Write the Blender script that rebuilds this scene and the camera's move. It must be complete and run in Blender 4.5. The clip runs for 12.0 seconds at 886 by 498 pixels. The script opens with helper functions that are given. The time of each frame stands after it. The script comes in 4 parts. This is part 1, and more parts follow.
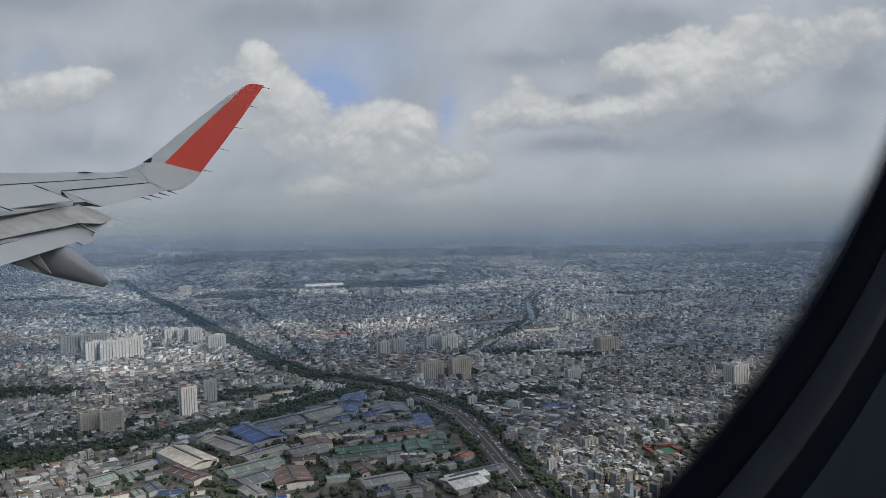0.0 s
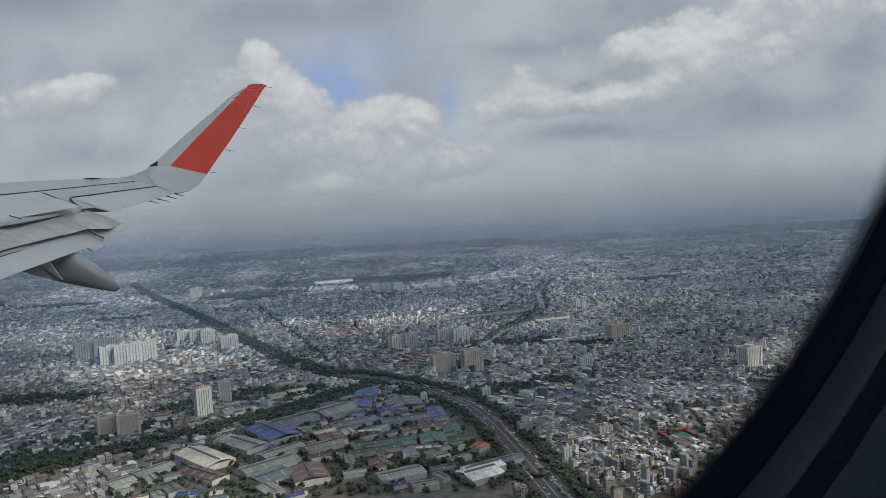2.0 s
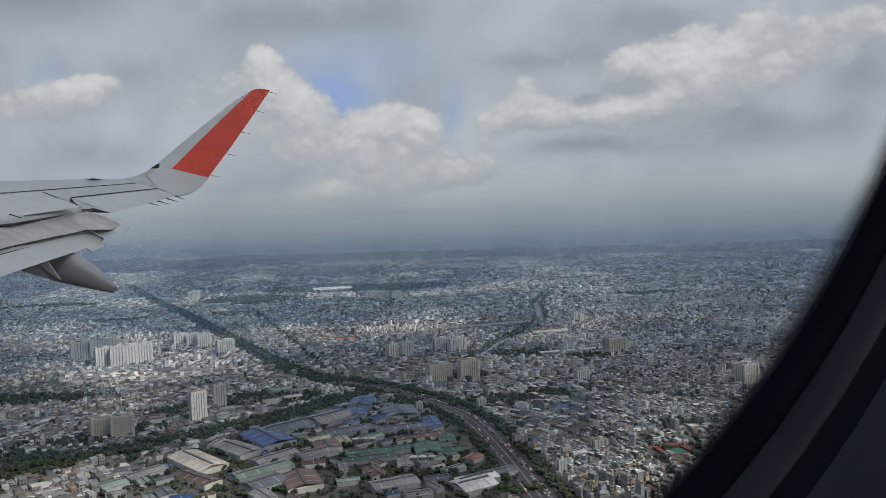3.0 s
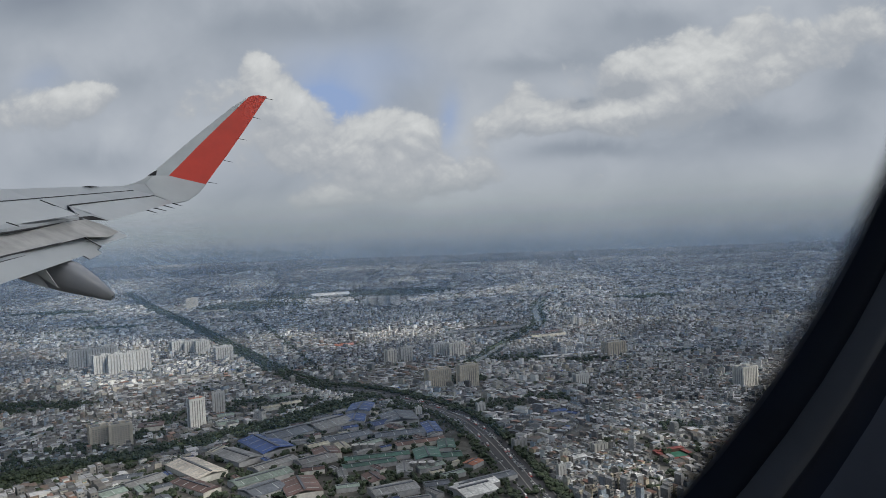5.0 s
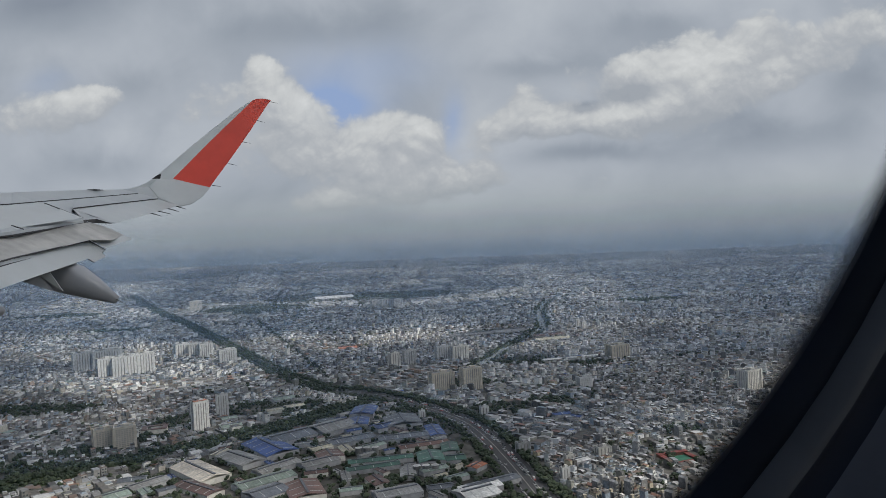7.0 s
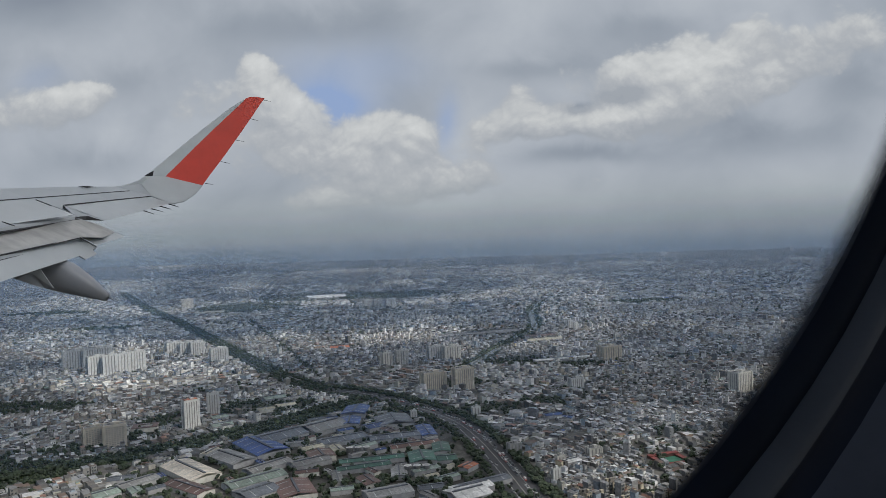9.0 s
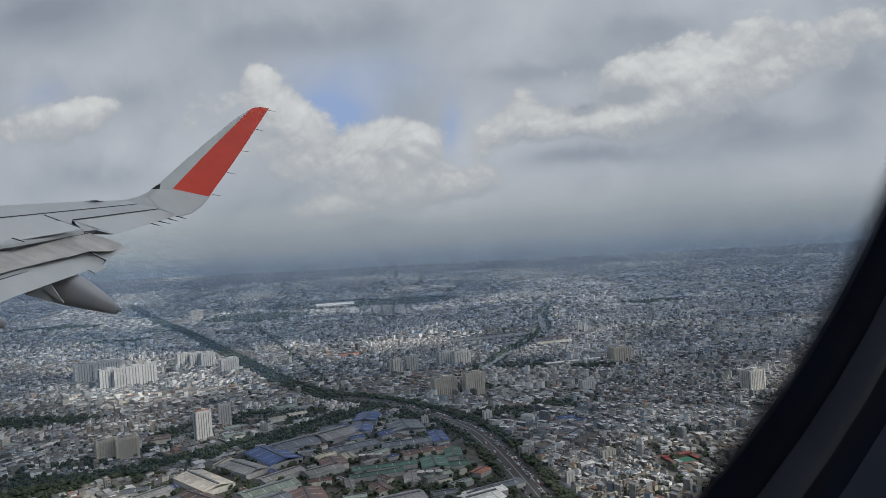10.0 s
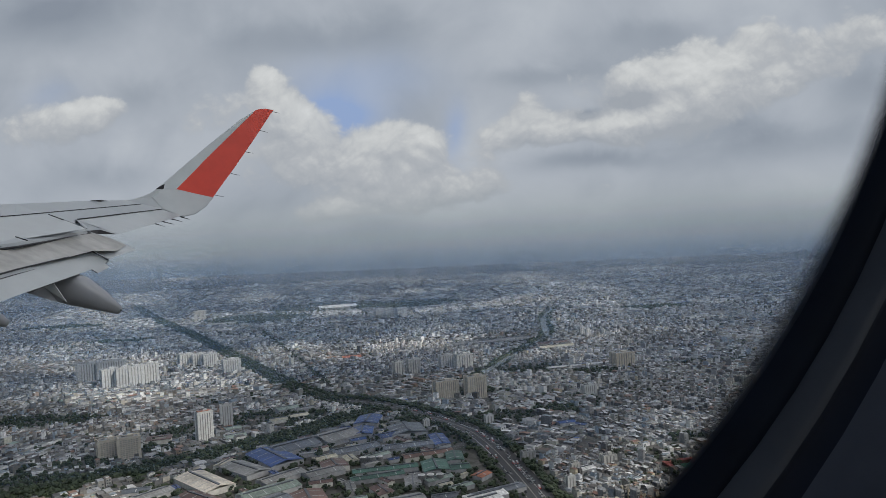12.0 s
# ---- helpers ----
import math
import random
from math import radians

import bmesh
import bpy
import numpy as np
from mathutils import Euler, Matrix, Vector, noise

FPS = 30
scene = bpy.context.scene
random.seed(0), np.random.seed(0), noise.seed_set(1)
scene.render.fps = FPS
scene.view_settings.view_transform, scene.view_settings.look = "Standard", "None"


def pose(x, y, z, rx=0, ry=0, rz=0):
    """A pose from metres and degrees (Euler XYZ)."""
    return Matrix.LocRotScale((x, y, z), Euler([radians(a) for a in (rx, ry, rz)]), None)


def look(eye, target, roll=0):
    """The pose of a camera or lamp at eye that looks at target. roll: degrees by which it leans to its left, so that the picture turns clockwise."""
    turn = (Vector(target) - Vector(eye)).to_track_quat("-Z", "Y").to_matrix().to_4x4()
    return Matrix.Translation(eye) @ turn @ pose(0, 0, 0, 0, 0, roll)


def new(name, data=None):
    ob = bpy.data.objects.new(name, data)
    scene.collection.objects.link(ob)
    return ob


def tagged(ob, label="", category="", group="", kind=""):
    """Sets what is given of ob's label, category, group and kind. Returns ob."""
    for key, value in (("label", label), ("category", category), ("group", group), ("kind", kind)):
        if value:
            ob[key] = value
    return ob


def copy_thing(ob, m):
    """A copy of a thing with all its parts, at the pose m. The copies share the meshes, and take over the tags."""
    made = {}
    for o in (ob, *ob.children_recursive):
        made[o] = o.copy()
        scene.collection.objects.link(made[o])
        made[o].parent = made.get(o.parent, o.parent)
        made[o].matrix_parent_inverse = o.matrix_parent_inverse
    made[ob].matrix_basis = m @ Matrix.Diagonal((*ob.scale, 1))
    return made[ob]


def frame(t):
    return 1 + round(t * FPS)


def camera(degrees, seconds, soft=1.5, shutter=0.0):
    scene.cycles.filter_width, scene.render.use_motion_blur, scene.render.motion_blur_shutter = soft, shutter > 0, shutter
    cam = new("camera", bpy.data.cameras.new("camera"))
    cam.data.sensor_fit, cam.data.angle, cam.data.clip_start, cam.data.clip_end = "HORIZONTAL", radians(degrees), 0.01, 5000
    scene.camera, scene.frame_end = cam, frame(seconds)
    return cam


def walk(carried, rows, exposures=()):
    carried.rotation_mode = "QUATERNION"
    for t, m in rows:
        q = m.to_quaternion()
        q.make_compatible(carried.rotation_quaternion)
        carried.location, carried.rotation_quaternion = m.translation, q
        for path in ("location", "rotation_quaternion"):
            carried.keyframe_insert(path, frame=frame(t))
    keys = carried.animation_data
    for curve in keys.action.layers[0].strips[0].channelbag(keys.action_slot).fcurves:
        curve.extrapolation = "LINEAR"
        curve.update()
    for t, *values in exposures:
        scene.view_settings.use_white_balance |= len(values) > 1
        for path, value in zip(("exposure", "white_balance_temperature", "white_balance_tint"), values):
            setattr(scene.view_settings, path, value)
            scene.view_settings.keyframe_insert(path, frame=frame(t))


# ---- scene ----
cam = camera(63.2, 12.0, 0.85)
HEIGHT = 250.0
# seconds, yaw, pitch, roll, and the shift of the hand inside the cabin (across, up) in millimetres
ROWS = [
    (0.0, 0.04, -2.17, 1.62, 2.2, 0.0), (0.5, 0.07, -1.36, 1.90, 4.2, 0.0), (1.0, -0.75, -0.17, 2.54, -0.9, 0.0),
    (1.5, -0.24, -1.56, 3.62, -3.8, 0.0), (2.0, 0.59, -2.72, 3.73, -0.8, 0.0), (2.5, 0.16, -1.55, 1.76, 4.0, 0.0),
    (3.0, 0.60, -1.98, 2.31, 3.4, 0.0), (5.0, 0.42, -1.59, 2.73, 1.5, 0.0), (5.5, -0.03, -1.12, 3.20, -0.4, 0.0),
    (6.0, 0.00, -0.94, 2.90, -0.0, 0.0), (6.5, 0.58, -1.18, 2.65, 1.1, 0.0), (7.0, 0.70, -1.34, 2.74, 1.8, 0.0),
    (9.0, 0.15, -1.36, 2.26, 2.6, 0.0), (9.5, 0.33, -0.86, 2.57, 2.7, 0.0), (10.0, 0.70, -0.92, 3.71, 0.5, 0.0),
    (10.5, 0.67, -0.96, 3.34, 1.9, 0.0), (11.0, 0.27, -0.28, 3.35, 3.4, 0.0), (11.5, -0.15, -0.03, 2.68, 5.8, 0.0),
    (12.0, 0.96, -0.66, 3.13, 8.0, 0.0),
]
walk(cam, [(t, pose(0.001 * across, 0, HEIGHT + 0.001 * up, 90 + pitch, roll, yaw)) for t, yaw, pitch, roll, across, up in ROWS],
     exposures=[(0.0, 0.0, 6150, 9), (12.0, 0.0, 6150, 9)])

# ---- light ----
SUN = Vector((0.78, -0.42, 0.88)).normalized()
world = bpy.data.worlds.new("world")
scene.world = world
world.use_nodes = True
sky = world.node_tree.nodes.new("ShaderNodeTexSky")
sky.sky_type, sky.sun_disc = "NISHITA", False
sky.sun_elevation, sky.sun_rotation = math.asin(SUN.z), math.atan2(SUN.x, SUN.y)
world.node_tree.links.new(sky.outputs[0], world.node_tree.nodes["Background"].inputs[0])
world.node_tree.nodes["Background"].inputs[1].default_value = 0.065
sun = new("sun", bpy.data.lights.new("sun", "SUN"))
sun.data.energy, sun.data.angle, sun.data.color = 4.1, radians(0.6), (1.0, 0.92, 0.79)
sun.matrix_world = look(SUN * 100, (0, 0, 0))


# ---- materials ----
def nodes_of(name):
    m = bpy.data.materials.new(name)
    m.use_nodes = True
    return m, m.node_tree.nodes, m.node_tree.links, m.node_tree.nodes["Principled BSDF"]


def ramp(nodes, stops, mode="LINEAR"):
    r = nodes.new("ShaderNodeValToRGB")
    r.color_ramp.interpolation = mode
    while len(r.color_ramp.elements) < len(stops):
        r.color_ramp.elements.new(0.5)
    for e, (at, c) in zip(r.color_ramp.elements, stops):
        e.position, e.color = at, (*c, 1)
    return r


def noise_of(nodes, links, scale, detail=5.0, coord="Object", rough=0.6):
    tc, n = nodes.new("ShaderNodeTexCoord"), nodes.new("ShaderNodeTexNoise")
    n.inputs["Scale"].default_value, n.inputs["Detail"].default_value, n.inputs["Roughness"].default_value = scale, detail, rough
    links.new(tc.outputs[coord], n.inputs["Vector"])
    return n


def mixed(nodes, links, a, b, factor, mode="MIX"):
    m = nodes.new("ShaderNodeMix")
    m.data_type, m.blend_type = "RGBA", mode
    for socket, v in ((m.inputs[0], factor), (m.inputs[6], a), (m.inputs[7], b)):
        if isinstance(v, (int, float)):
            socket.default_value = v
        elif isinstance(v, tuple):
            socket.default_value = (*v, 1)
        else:
            links.new(v, socket)
    return m.outputs[2]


def surface(name, colour, rough=0.7, grain=0.5, large=0.05, amount=0.35, metal=0.0, bump=0.0, spread=0.0, gloss=0.5):
    """One surface: base colour with grain and larger stains, a little different on each object by spread."""
    m, nodes, links, bsdf = nodes_of(name)
    fine, wide = noise_of(nodes, links, grain), noise_of(nodes, links, large, 3)
    f = ramp(nodes, [(0.3, (1 - amount,) * 3), (0.7, (1 + amount * 0.3,) * 3)])
    w = ramp(nodes, [(0.3, (1 - amount,) * 3), (0.65, (1, 1, 1))])
    links.new(fine.outputs[0], f.inputs[0]), links.new(wide.outputs[0], w.inputs[0])
    c = mixed(nodes, links, colour, f.outputs[0], 1.0, "MULTIPLY")
    c = mixed(nodes, links, c, w.outputs[0], 1.0, "MULTIPLY")
    if spread:
        info, hsv = nodes.new("ShaderNodeObjectInfo"), nodes.new("ShaderNodeHueSaturation")
        mp = nodes.new("ShaderNodeMapRange")
        mp.inputs[3].default_value, mp.inputs[4].default_value = 1 - spread, 1 + spread
        links.new(info.outputs["Random"], mp.inputs[0]), links.new(mp.outputs[0], hsv.inputs["Value"]), links.new(c, hsv.inputs["Color"])
        c = hsv.outputs[0]
    links.new(c, bsdf.inputs["Base Color"])
    bsdf.inputs["Roughness"].default_value, bsdf.inputs["Metallic"].default_value, bsdf.inputs["Specular IOR Level"].default_value = rough, metal, gloss
    if bump:
        b = nodes.new("ShaderNodeBump")
        b.inputs["Strength"].default_value = bump
        links.new(fine.outputs[0], b.inputs["Height"]), links.new(b.outputs[0], bsdf.inputs["Normal"])
    return m


def many(name, stops, rough=0.8, grain=0.4, amount=0.4, bright=1.0):
    """A surface whose colour is drawn anew for each loose piece of a mesh."""
    m, nodes, links, bsdf = nodes_of(name)
    geo = nodes.new("ShaderNodeNewGeometry")
    r = ramp(nodes, [(at, tuple(min(0.8, v * bright) for v in c)) for at, c in stops], "CONSTANT")
    links.new(geo.outputs["Random Per Island"], r.inputs[0])
    n = noise_of(nodes, links, grain)
    f = ramp(nodes, [(0.3, (1 - amount,) * 3), (0.7, (1.1,) * 3)])
    links.new(n.outputs[0], f.inputs[0])
    c = mixed(nodes, links, r.outputs[0], f.outputs[0], 1.0, "MULTIPLY")
    links.new(c, bsdf.inputs["Base Color"])
    bsdf.inputs["Roughness"].default_value = rough
    return m


WALLS = [(0.0, (0.56, 0.56, 0.54)), (0.13, (0.27, 0.27, 0.27)), (0.30, (0.34, 0.335, 0.295)), (0.42, (0.13, 0.13, 0.135)), (0.54, (0.70, 0.70, 0.68)),
         (0.64, (0.175, 0.17, 0.155)), (0.74, (0.27, 0.32, 0.37)), (0.83, (0.10, 0.095, 0.09)), (0.95, (0.20, 0.18, 0.155)), (0.98, (0.42, 0.37, 0.26))]
ROOFS = [(0.0, (0.22, 0.22, 0.22)), (0.18, (0.11, 0.11, 0.115)), (0.36, (0.34, 0.34, 0.34)), (0.50, (0.17, 0.20, 0.22)), (0.62, (0.58, 0.58, 0.57)),
         (0.69, (0.105, 0.085, 0.072)), (0.79, (0.075, 0.08, 0.085)), (0.92, (0.19, 0.105, 0.08)), (0.955, (0.15, 0.21, 0.19)), (0.985, (0.06, 0.11, 0.28))]
PALE = [(0.0, (0.66, 0.65, 0.61)), (0.22, (0.48, 0.45, 0.39)), (0.42, (0.28, 0.28, 0.28)), (0.6, (0.74, 0.74, 0.72)), (0.74, (0.36, 0.33, 0.27)), (0.86, (0.15, 0.15, 0.155))]
OLD = [(0.0, (0.185, 0.18, 0.165)), (0.25, (0.11, 0.108, 0.10)), (0.45, (0.27, 0.265, 0.25)), (0.65, (0.17, 0.18, 0.185)), (0.80, (0.48, 0.475, 0.45)), (0.94, (0.23, 0.175, 0.135))]
OLD_ROOFS = [(0.0, (0.09, 0.085, 0.08)), (0.2, (0.17, 0.17, 0.17)), (0.4, (0.125, 0.09, 0.072)), (0.49, (0.25, 0.26, 0.27)), (0.7, (0.06, 0.06, 0.06)), (0.84, (0.44, 0.44, 0.44)), (0.96, (0.19, 0.11, 0.08))]
M_WALLS, M_ROOFS = many("painted_render_walls", WALLS, bright=1.2), many("concrete_and_tin_roofs", ROOFS, 0.65, bright=1.15)
M_WALLS_PALE, M_WALLS_OLD, M_ROOFS_OLD = many("pale_render_walls", PALE, bright=1.15), many("old_render_walls", OLD, bright=1.2), many("rusted_tin_roofs", OLD_ROOFS, 0.65, bright=1.15)
M_LEAF = many("tree_leaves", [(0.0, (0.025, 0.042, 0.02)), (0.3, (0.032, 0.052, 0.022)), (0.55, (0.02, 0.032, 0.017)), (0.8, (0.045, 0.062, 0.028))], 0.75, 0.9, 0.5)
M_ASPHALT = surface("asphalt", (0.055, 0.056, 0.06), 0.85, 0.6, 0.03, 0.3)
M_PAVE = surface("concrete_paving", (0.28, 0.27, 0.25), 0.85, 0.7, 0.04, 0.35)
M_LINE = surface("road_paint", (0.7, 0.7, 0.66), 0.6, 1.0, 0.1, 0.3)
M_WATER = surface("river_water", (0.10, 0.11, 0.10), 0.12, 0.05, 0.01, 0.2)
M_GRASS = surface("grass", (0.07, 0.10, 0.035), 0.9, 0.3, 0.02, 0.4)
# flat grey that stands in for the shade inside recessed balconies
M_LOGGIA = surface("painted_loggia_shade", (0.28, 0.275, 0.265), 0.6, 0.2, 0.02, 0.3, 0.0, 0.0, 0.3)
M_GLASS = surface("window_glass", (0.05, 0.06, 0.07), 0.15, 0.2, 0.02, 0.3, 0.0, 0.0, 0.4)
M_SHED = {c: surface("sheet_roof_" + c, v, 0.5, 0.45, 0.07, 0.5, 0.0, 0.0, 0.22) for c, v in {
    "beige": (0.62, 0.56, 0.47), "steel": (0.26, 0.26, 0.255), "sage": (0.24, 0.30, 0.26), "rust": (0.15, 0.085, 0.07), "cream": (0.50, 0.47, 0.36),
    "blue": (0.03, 0.075, 0.24), "slate": (0.12, 0.135, 0.16), "green": (0.05, 0.13, 0.10), "orange": (0.45, 0.16, 0.08), "white": (0.68, 0.68, 0.66)}.items()}
M_SKYLIGHT = surface("dusty_skylight", (0.40, 0.42, 0.41), 0.4, 0.5, 0.05, 0.3, 0.0, 0.0, 0.3)
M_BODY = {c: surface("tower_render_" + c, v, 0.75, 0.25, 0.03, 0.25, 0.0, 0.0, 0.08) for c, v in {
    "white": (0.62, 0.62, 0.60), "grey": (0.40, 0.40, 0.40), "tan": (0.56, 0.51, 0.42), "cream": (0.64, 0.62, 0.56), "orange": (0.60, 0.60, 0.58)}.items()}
M_HOUSE = [surface("house_render_" + n, v, 0.8, 0.6, 0.15, 0.4, 0.0, 0.0, 0.25) for n, v in (
    ("white", (0.50, 0.50, 0.48)), ("grey", (0.30, 0.30, 0.30)), ("cream", (0.42, 0.38, 0.29)), ("brown", (0.19, 0.175, 0.155)), ("blue", (0.28, 0.33, 0.38)))]
M_TIN = [surface("house_roof_" + n, v, 0.6, 0.5, 0.1, 0.45, 0.0, 0.0, 0.2) for n, v in (
    ("concrete", (0.26, 0.26, 0.26)), ("tin", (0.36, 0.37, 0.38)), ("rust", (0.16, 0.105, 0.08)), ("tile", (0.22, 0.12, 0.09)), ("dark", (0.10, 0.10, 0.105)))]
M_SKIN = surface("grey_wing_paint", (0.335, 0.36, 0.375), 0.38, 3.0, 0.35, 0.05)
M_PANEL = surface("light_wing_paint", (0.405, 0.432, 0.442), 0.35, 4.0, 0.5, 0.05)
M_PALE = surface("pale_winglet_paint", (0.59, 0.62, 0.62), 0.35, 4.0, 0.5, 0.08)
M_FLAP = surface("worn_flap_paint", (0.41, 0.405, 0.385), 0.45, 4.5, 1.3, 0.3)
M_FAIRING = surface("fairing_paint", (0.29, 0.30, 0.32), 0.42, 2.0, 0.5, 0.10)
M_RED = surface("red_winglet_paint", (0.68, 0.062, 0.032), 0.35, 3.0, 0.4, 0.10)
M_SEAL = surface("black_rubber_seal", (0.010, 0.016, 0.032), 0.7, 40, 5, 0.3, gloss=0.15)
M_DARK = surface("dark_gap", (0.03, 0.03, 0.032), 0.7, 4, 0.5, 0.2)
M_TRIM = surface("grey_cabin_plastic", (0.10, 0.11, 0.135), 0.55, 60, 6, 0.15, gloss=0.3)
M_GROOVE = surface("dark_shade_groove", (0.016, 0.022, 0.042), 0.6, 50, 4, 0.2, gloss=0.15)
M_CABIN = surface("cabin_lining", (0.088, 0.102, 0.142), 0.6, 50, 4, 0.2, gloss=0.2)


# ---- mesh helpers ----
def link(name, mesh, material, parent=None, label=""):
    ob = new(name, mesh)
    if material is not None:
        for m in material if isinstance(material, (list, tuple)) else [material]:
            if m.name not in mesh.materials:
                mesh.materials.append(m)
    if parent is not None:
        ob.parent = parent
    return tagged(ob, label)


def mesh_of(name, bm):
    bmesh.ops.recalc_face_normals(bm, faces=bm.faces)
    mesh = bpy.data.meshes.new(name)
    bm.to_mesh(mesh)
    bm.free()
    return mesh


def part(name, bm, material, parent=None, label=""):
    return link(name, mesh_of(name, bm), material, parent, label)


def box(bm, x, y, z, sx, sy, sz, turn=0.0):
    m = Matrix.Translation((x, y, z + sz / 2)) @ Matrix.Rotation(turn, 4, "Z") @ Matrix.Diagonal((sx, sy, sz, 1))
    return bmesh.ops.create_cube(bm, size=1, matrix=m)["verts"]


def boxes(*rows):
    bm = bmesh.new()
    for r in rows:
        box(bm, *r)
    return bm


def bulk(name, verts, faces, slots, materials):
    """A large mesh from arrays of corners and of faces with the same number of corners."""
    mesh = bpy.data.meshes.new(name)
    k = faces.shape[1]
    mesh.vertices.add(len(verts)), mesh.loops.add(faces.size), mesh.polygons.add(len(faces))
    mesh.vertices.foreach_set("co", verts.astype(np.float32).ravel())
    mesh.loops.foreach_set("vertex_index", faces.astype(np.int32).ravel())
    mesh.polygons.foreach_set("loop_start", np.arange(0, faces.size, k, dtype=np.int32))
    mesh.polygons.foreach_set("use_smooth", np.zeros(len(faces), bool))
    for m in materials:
        mesh.materials.append(m)
    if slots is not None:
        mesh.polygons.foreach_set("material_index", slots.astype(np.int32))
    mesh.update(calc_edges=True)
    mesh.validate()
    return new(name, mesh)


def boxes_bulk(x, y, z, sx, sy, sz, turn, gable):
    """Corners, faces and slots (0 wall, 1 roof) of many boxes with open bottoms; gable lifts the ridge of a roof."""
    n = len(x)
    c, s = np.cos(turn), np.sin(turn)
    u = np.array([-0.5, 0.5, 0.5, -0.5, -0.5, 0.5, 0.5, -0.5, -0.5, 0.5])
    v = np.array([-0.5, -0.5, 0.5, 0.5, -0.5, -0.5, 0.5, 0.5, 0.0, 0.0])
    w = np.array([0, 0, 0, 0, 1, 1, 1, 1, 1, 1.0])
    ridge = np.array([0, 0, 0, 0, 0, 0, 0, 0, 1, 1.0])
    px, py = u[None] * sx[:, None], v[None] * sy[:, None]
    co = np.stack([x[:, None] + px * c[:, None] - py * s[:, None], y[:, None] + px * s[:, None] + py * c[:, None],
                   z[:, None] + w[None] * sz[:, None] + ridge[None] * gable[:, None]], -1).reshape(-1, 3)
    f = np.array([[0, 1, 5, 4], [2, 3, 7, 6], [1, 2, 6, 5], [3, 0, 4, 7], [4, 5, 9, 8], [8, 9, 6, 7]])
    faces = (np.arange(n)[:, None, None] * 10 + f[None]).reshape(-1, 4)
    return co, faces, np.tile(np.array([0, 0, 0, 0, 1, 1]), n)


def strip(points, width, z, ends=0.0):
    """A flat ribbon along a line of places."""
    bm, rows = bmesh.new(), []
    for i, p in enumerate(points):
        a, b = Vector(points[max(i - 1, 0)]), Vector(points[min(i + 1, len(points) - 1)])
        d = (b - a).normalized()
        n = Vector((-d.y, d.x)) * width / 2
        h = z + float(lift(p[0], p[1]))
        rows.append((bm.verts.new((p[0] + n.x, p[1] + n.y, h)), bm.verts.new((p[0] - n.x, p[1] - n.y, h))))
    for (a, b), (c, d) in zip(rows, rows[1:]):
        bm.faces.new((a, b, d, c))
    return bm


def along(points, step):
    """Places every step metres along a line, with the direction there."""
    out, left = [], 0.0
    for a, b in zip(points, points[1:]):
        a, b = Vector(a), Vector(b)
        d, run = (b - a).normalized(), (b - a).length
        while left < run:
            out.append((a + d * left, d))
            left += step
        left -= run
    return out


def smoothed(points, turns=2):
    for _ in range(turns):
        out = [points[0]]
        for a, b in zip(points, points[1:]):
            out += [(a[0] * 0.75 + b[0] * 0.25, a[1] * 0.75 + b[1] * 0.25), (a[0] * 0.25 + b[0] * 0.75, a[1] * 0.25 + b[1] * 0.75)]
        points = out + [points[-1]]
    return points


# ---- sky and distance ----
# heaps of cloud, shade and gaps of blue: across, up, half width, half height in kilometres, strength
HEAPS_WEST = [
    (-2.87, 1.16, 0.33, 0.12, 0.90), (-2.58, 1.21, 0.15, 0.08, 0.60), (-2.34, 1.27, 0.12, 0.05, 0.90), (-1.82, 1.00, 0.35, 0.17, 0.35),
    (-1.69, 1.26, 0.23, 0.17, 0.40), (-1.22, 1.39, 0.10, 0.09, 0.80), (-1.11, 1.22, 0.10, 0.11, 0.90), (-0.98, 1.00, 0.15, 0.13, 0.80),
    (-1.28, 1.03, 0.19, 0.23, 0.45), (-0.35, 0.96, 0.16, 0.09, 1.00), (-0.14, 0.89, 0.09, 0.10, 0.70), (-0.63, 0.87, 0.21, 0.10, 0.60),
    (-0.34, 0.69, 0.29, 0.12, 0.80), (-0.82, 0.48, 0.20, 0.06, 0.80), (-0.19, 0.55, 0.31, 0.08, 0.60), (-1.11, 0.65, 0.27, 0.15, 0.35),
    (0.96, 0.53, 0.25, 0.05, 0.45), (0.21, 0.59, 0.23, 0.06, 0.50)]
HEAPS_EAST = [
    (0.92, 0.94, 0.33, 0.07, 0.80), (1.19, 0.95, 0.20, 0.06, 0.70), (0.51, 1.11, 0.08, 0.10, 0.70), (0.28, 0.86, 0.10, 0.14, 0.60),
    (0.60, 1.01, 0.20, 0.09, 0.60), (1.55, 1.25, 0.19, 0.14, 1.00), (1.81, 1.13, 0.26, 0.14, 0.95), (1.22, 1.28, 0.09, 0.07, 0.60),
    (0.93, 1.24, 0.20, 0.08, 0.60), (2.14, 1.52, 0.13, 0.08, 0.70), (1.96, 1.37, 0.21, 0.11, 0.70), (2.38, 1.21, 0.19, 0.08, 0.70),
    (2.86, 1.51, 0.24, 0.13, 0.70), (2.61, 1.40, 0.24, 0.13, 0.50), (0.21, 1.33, 0.11, 0.11, 0.35), (2.70, 0.82, 0.31, 0.09, 0.40),
    (1.55, 0.92, 0.27, 0.11, 0.50)]
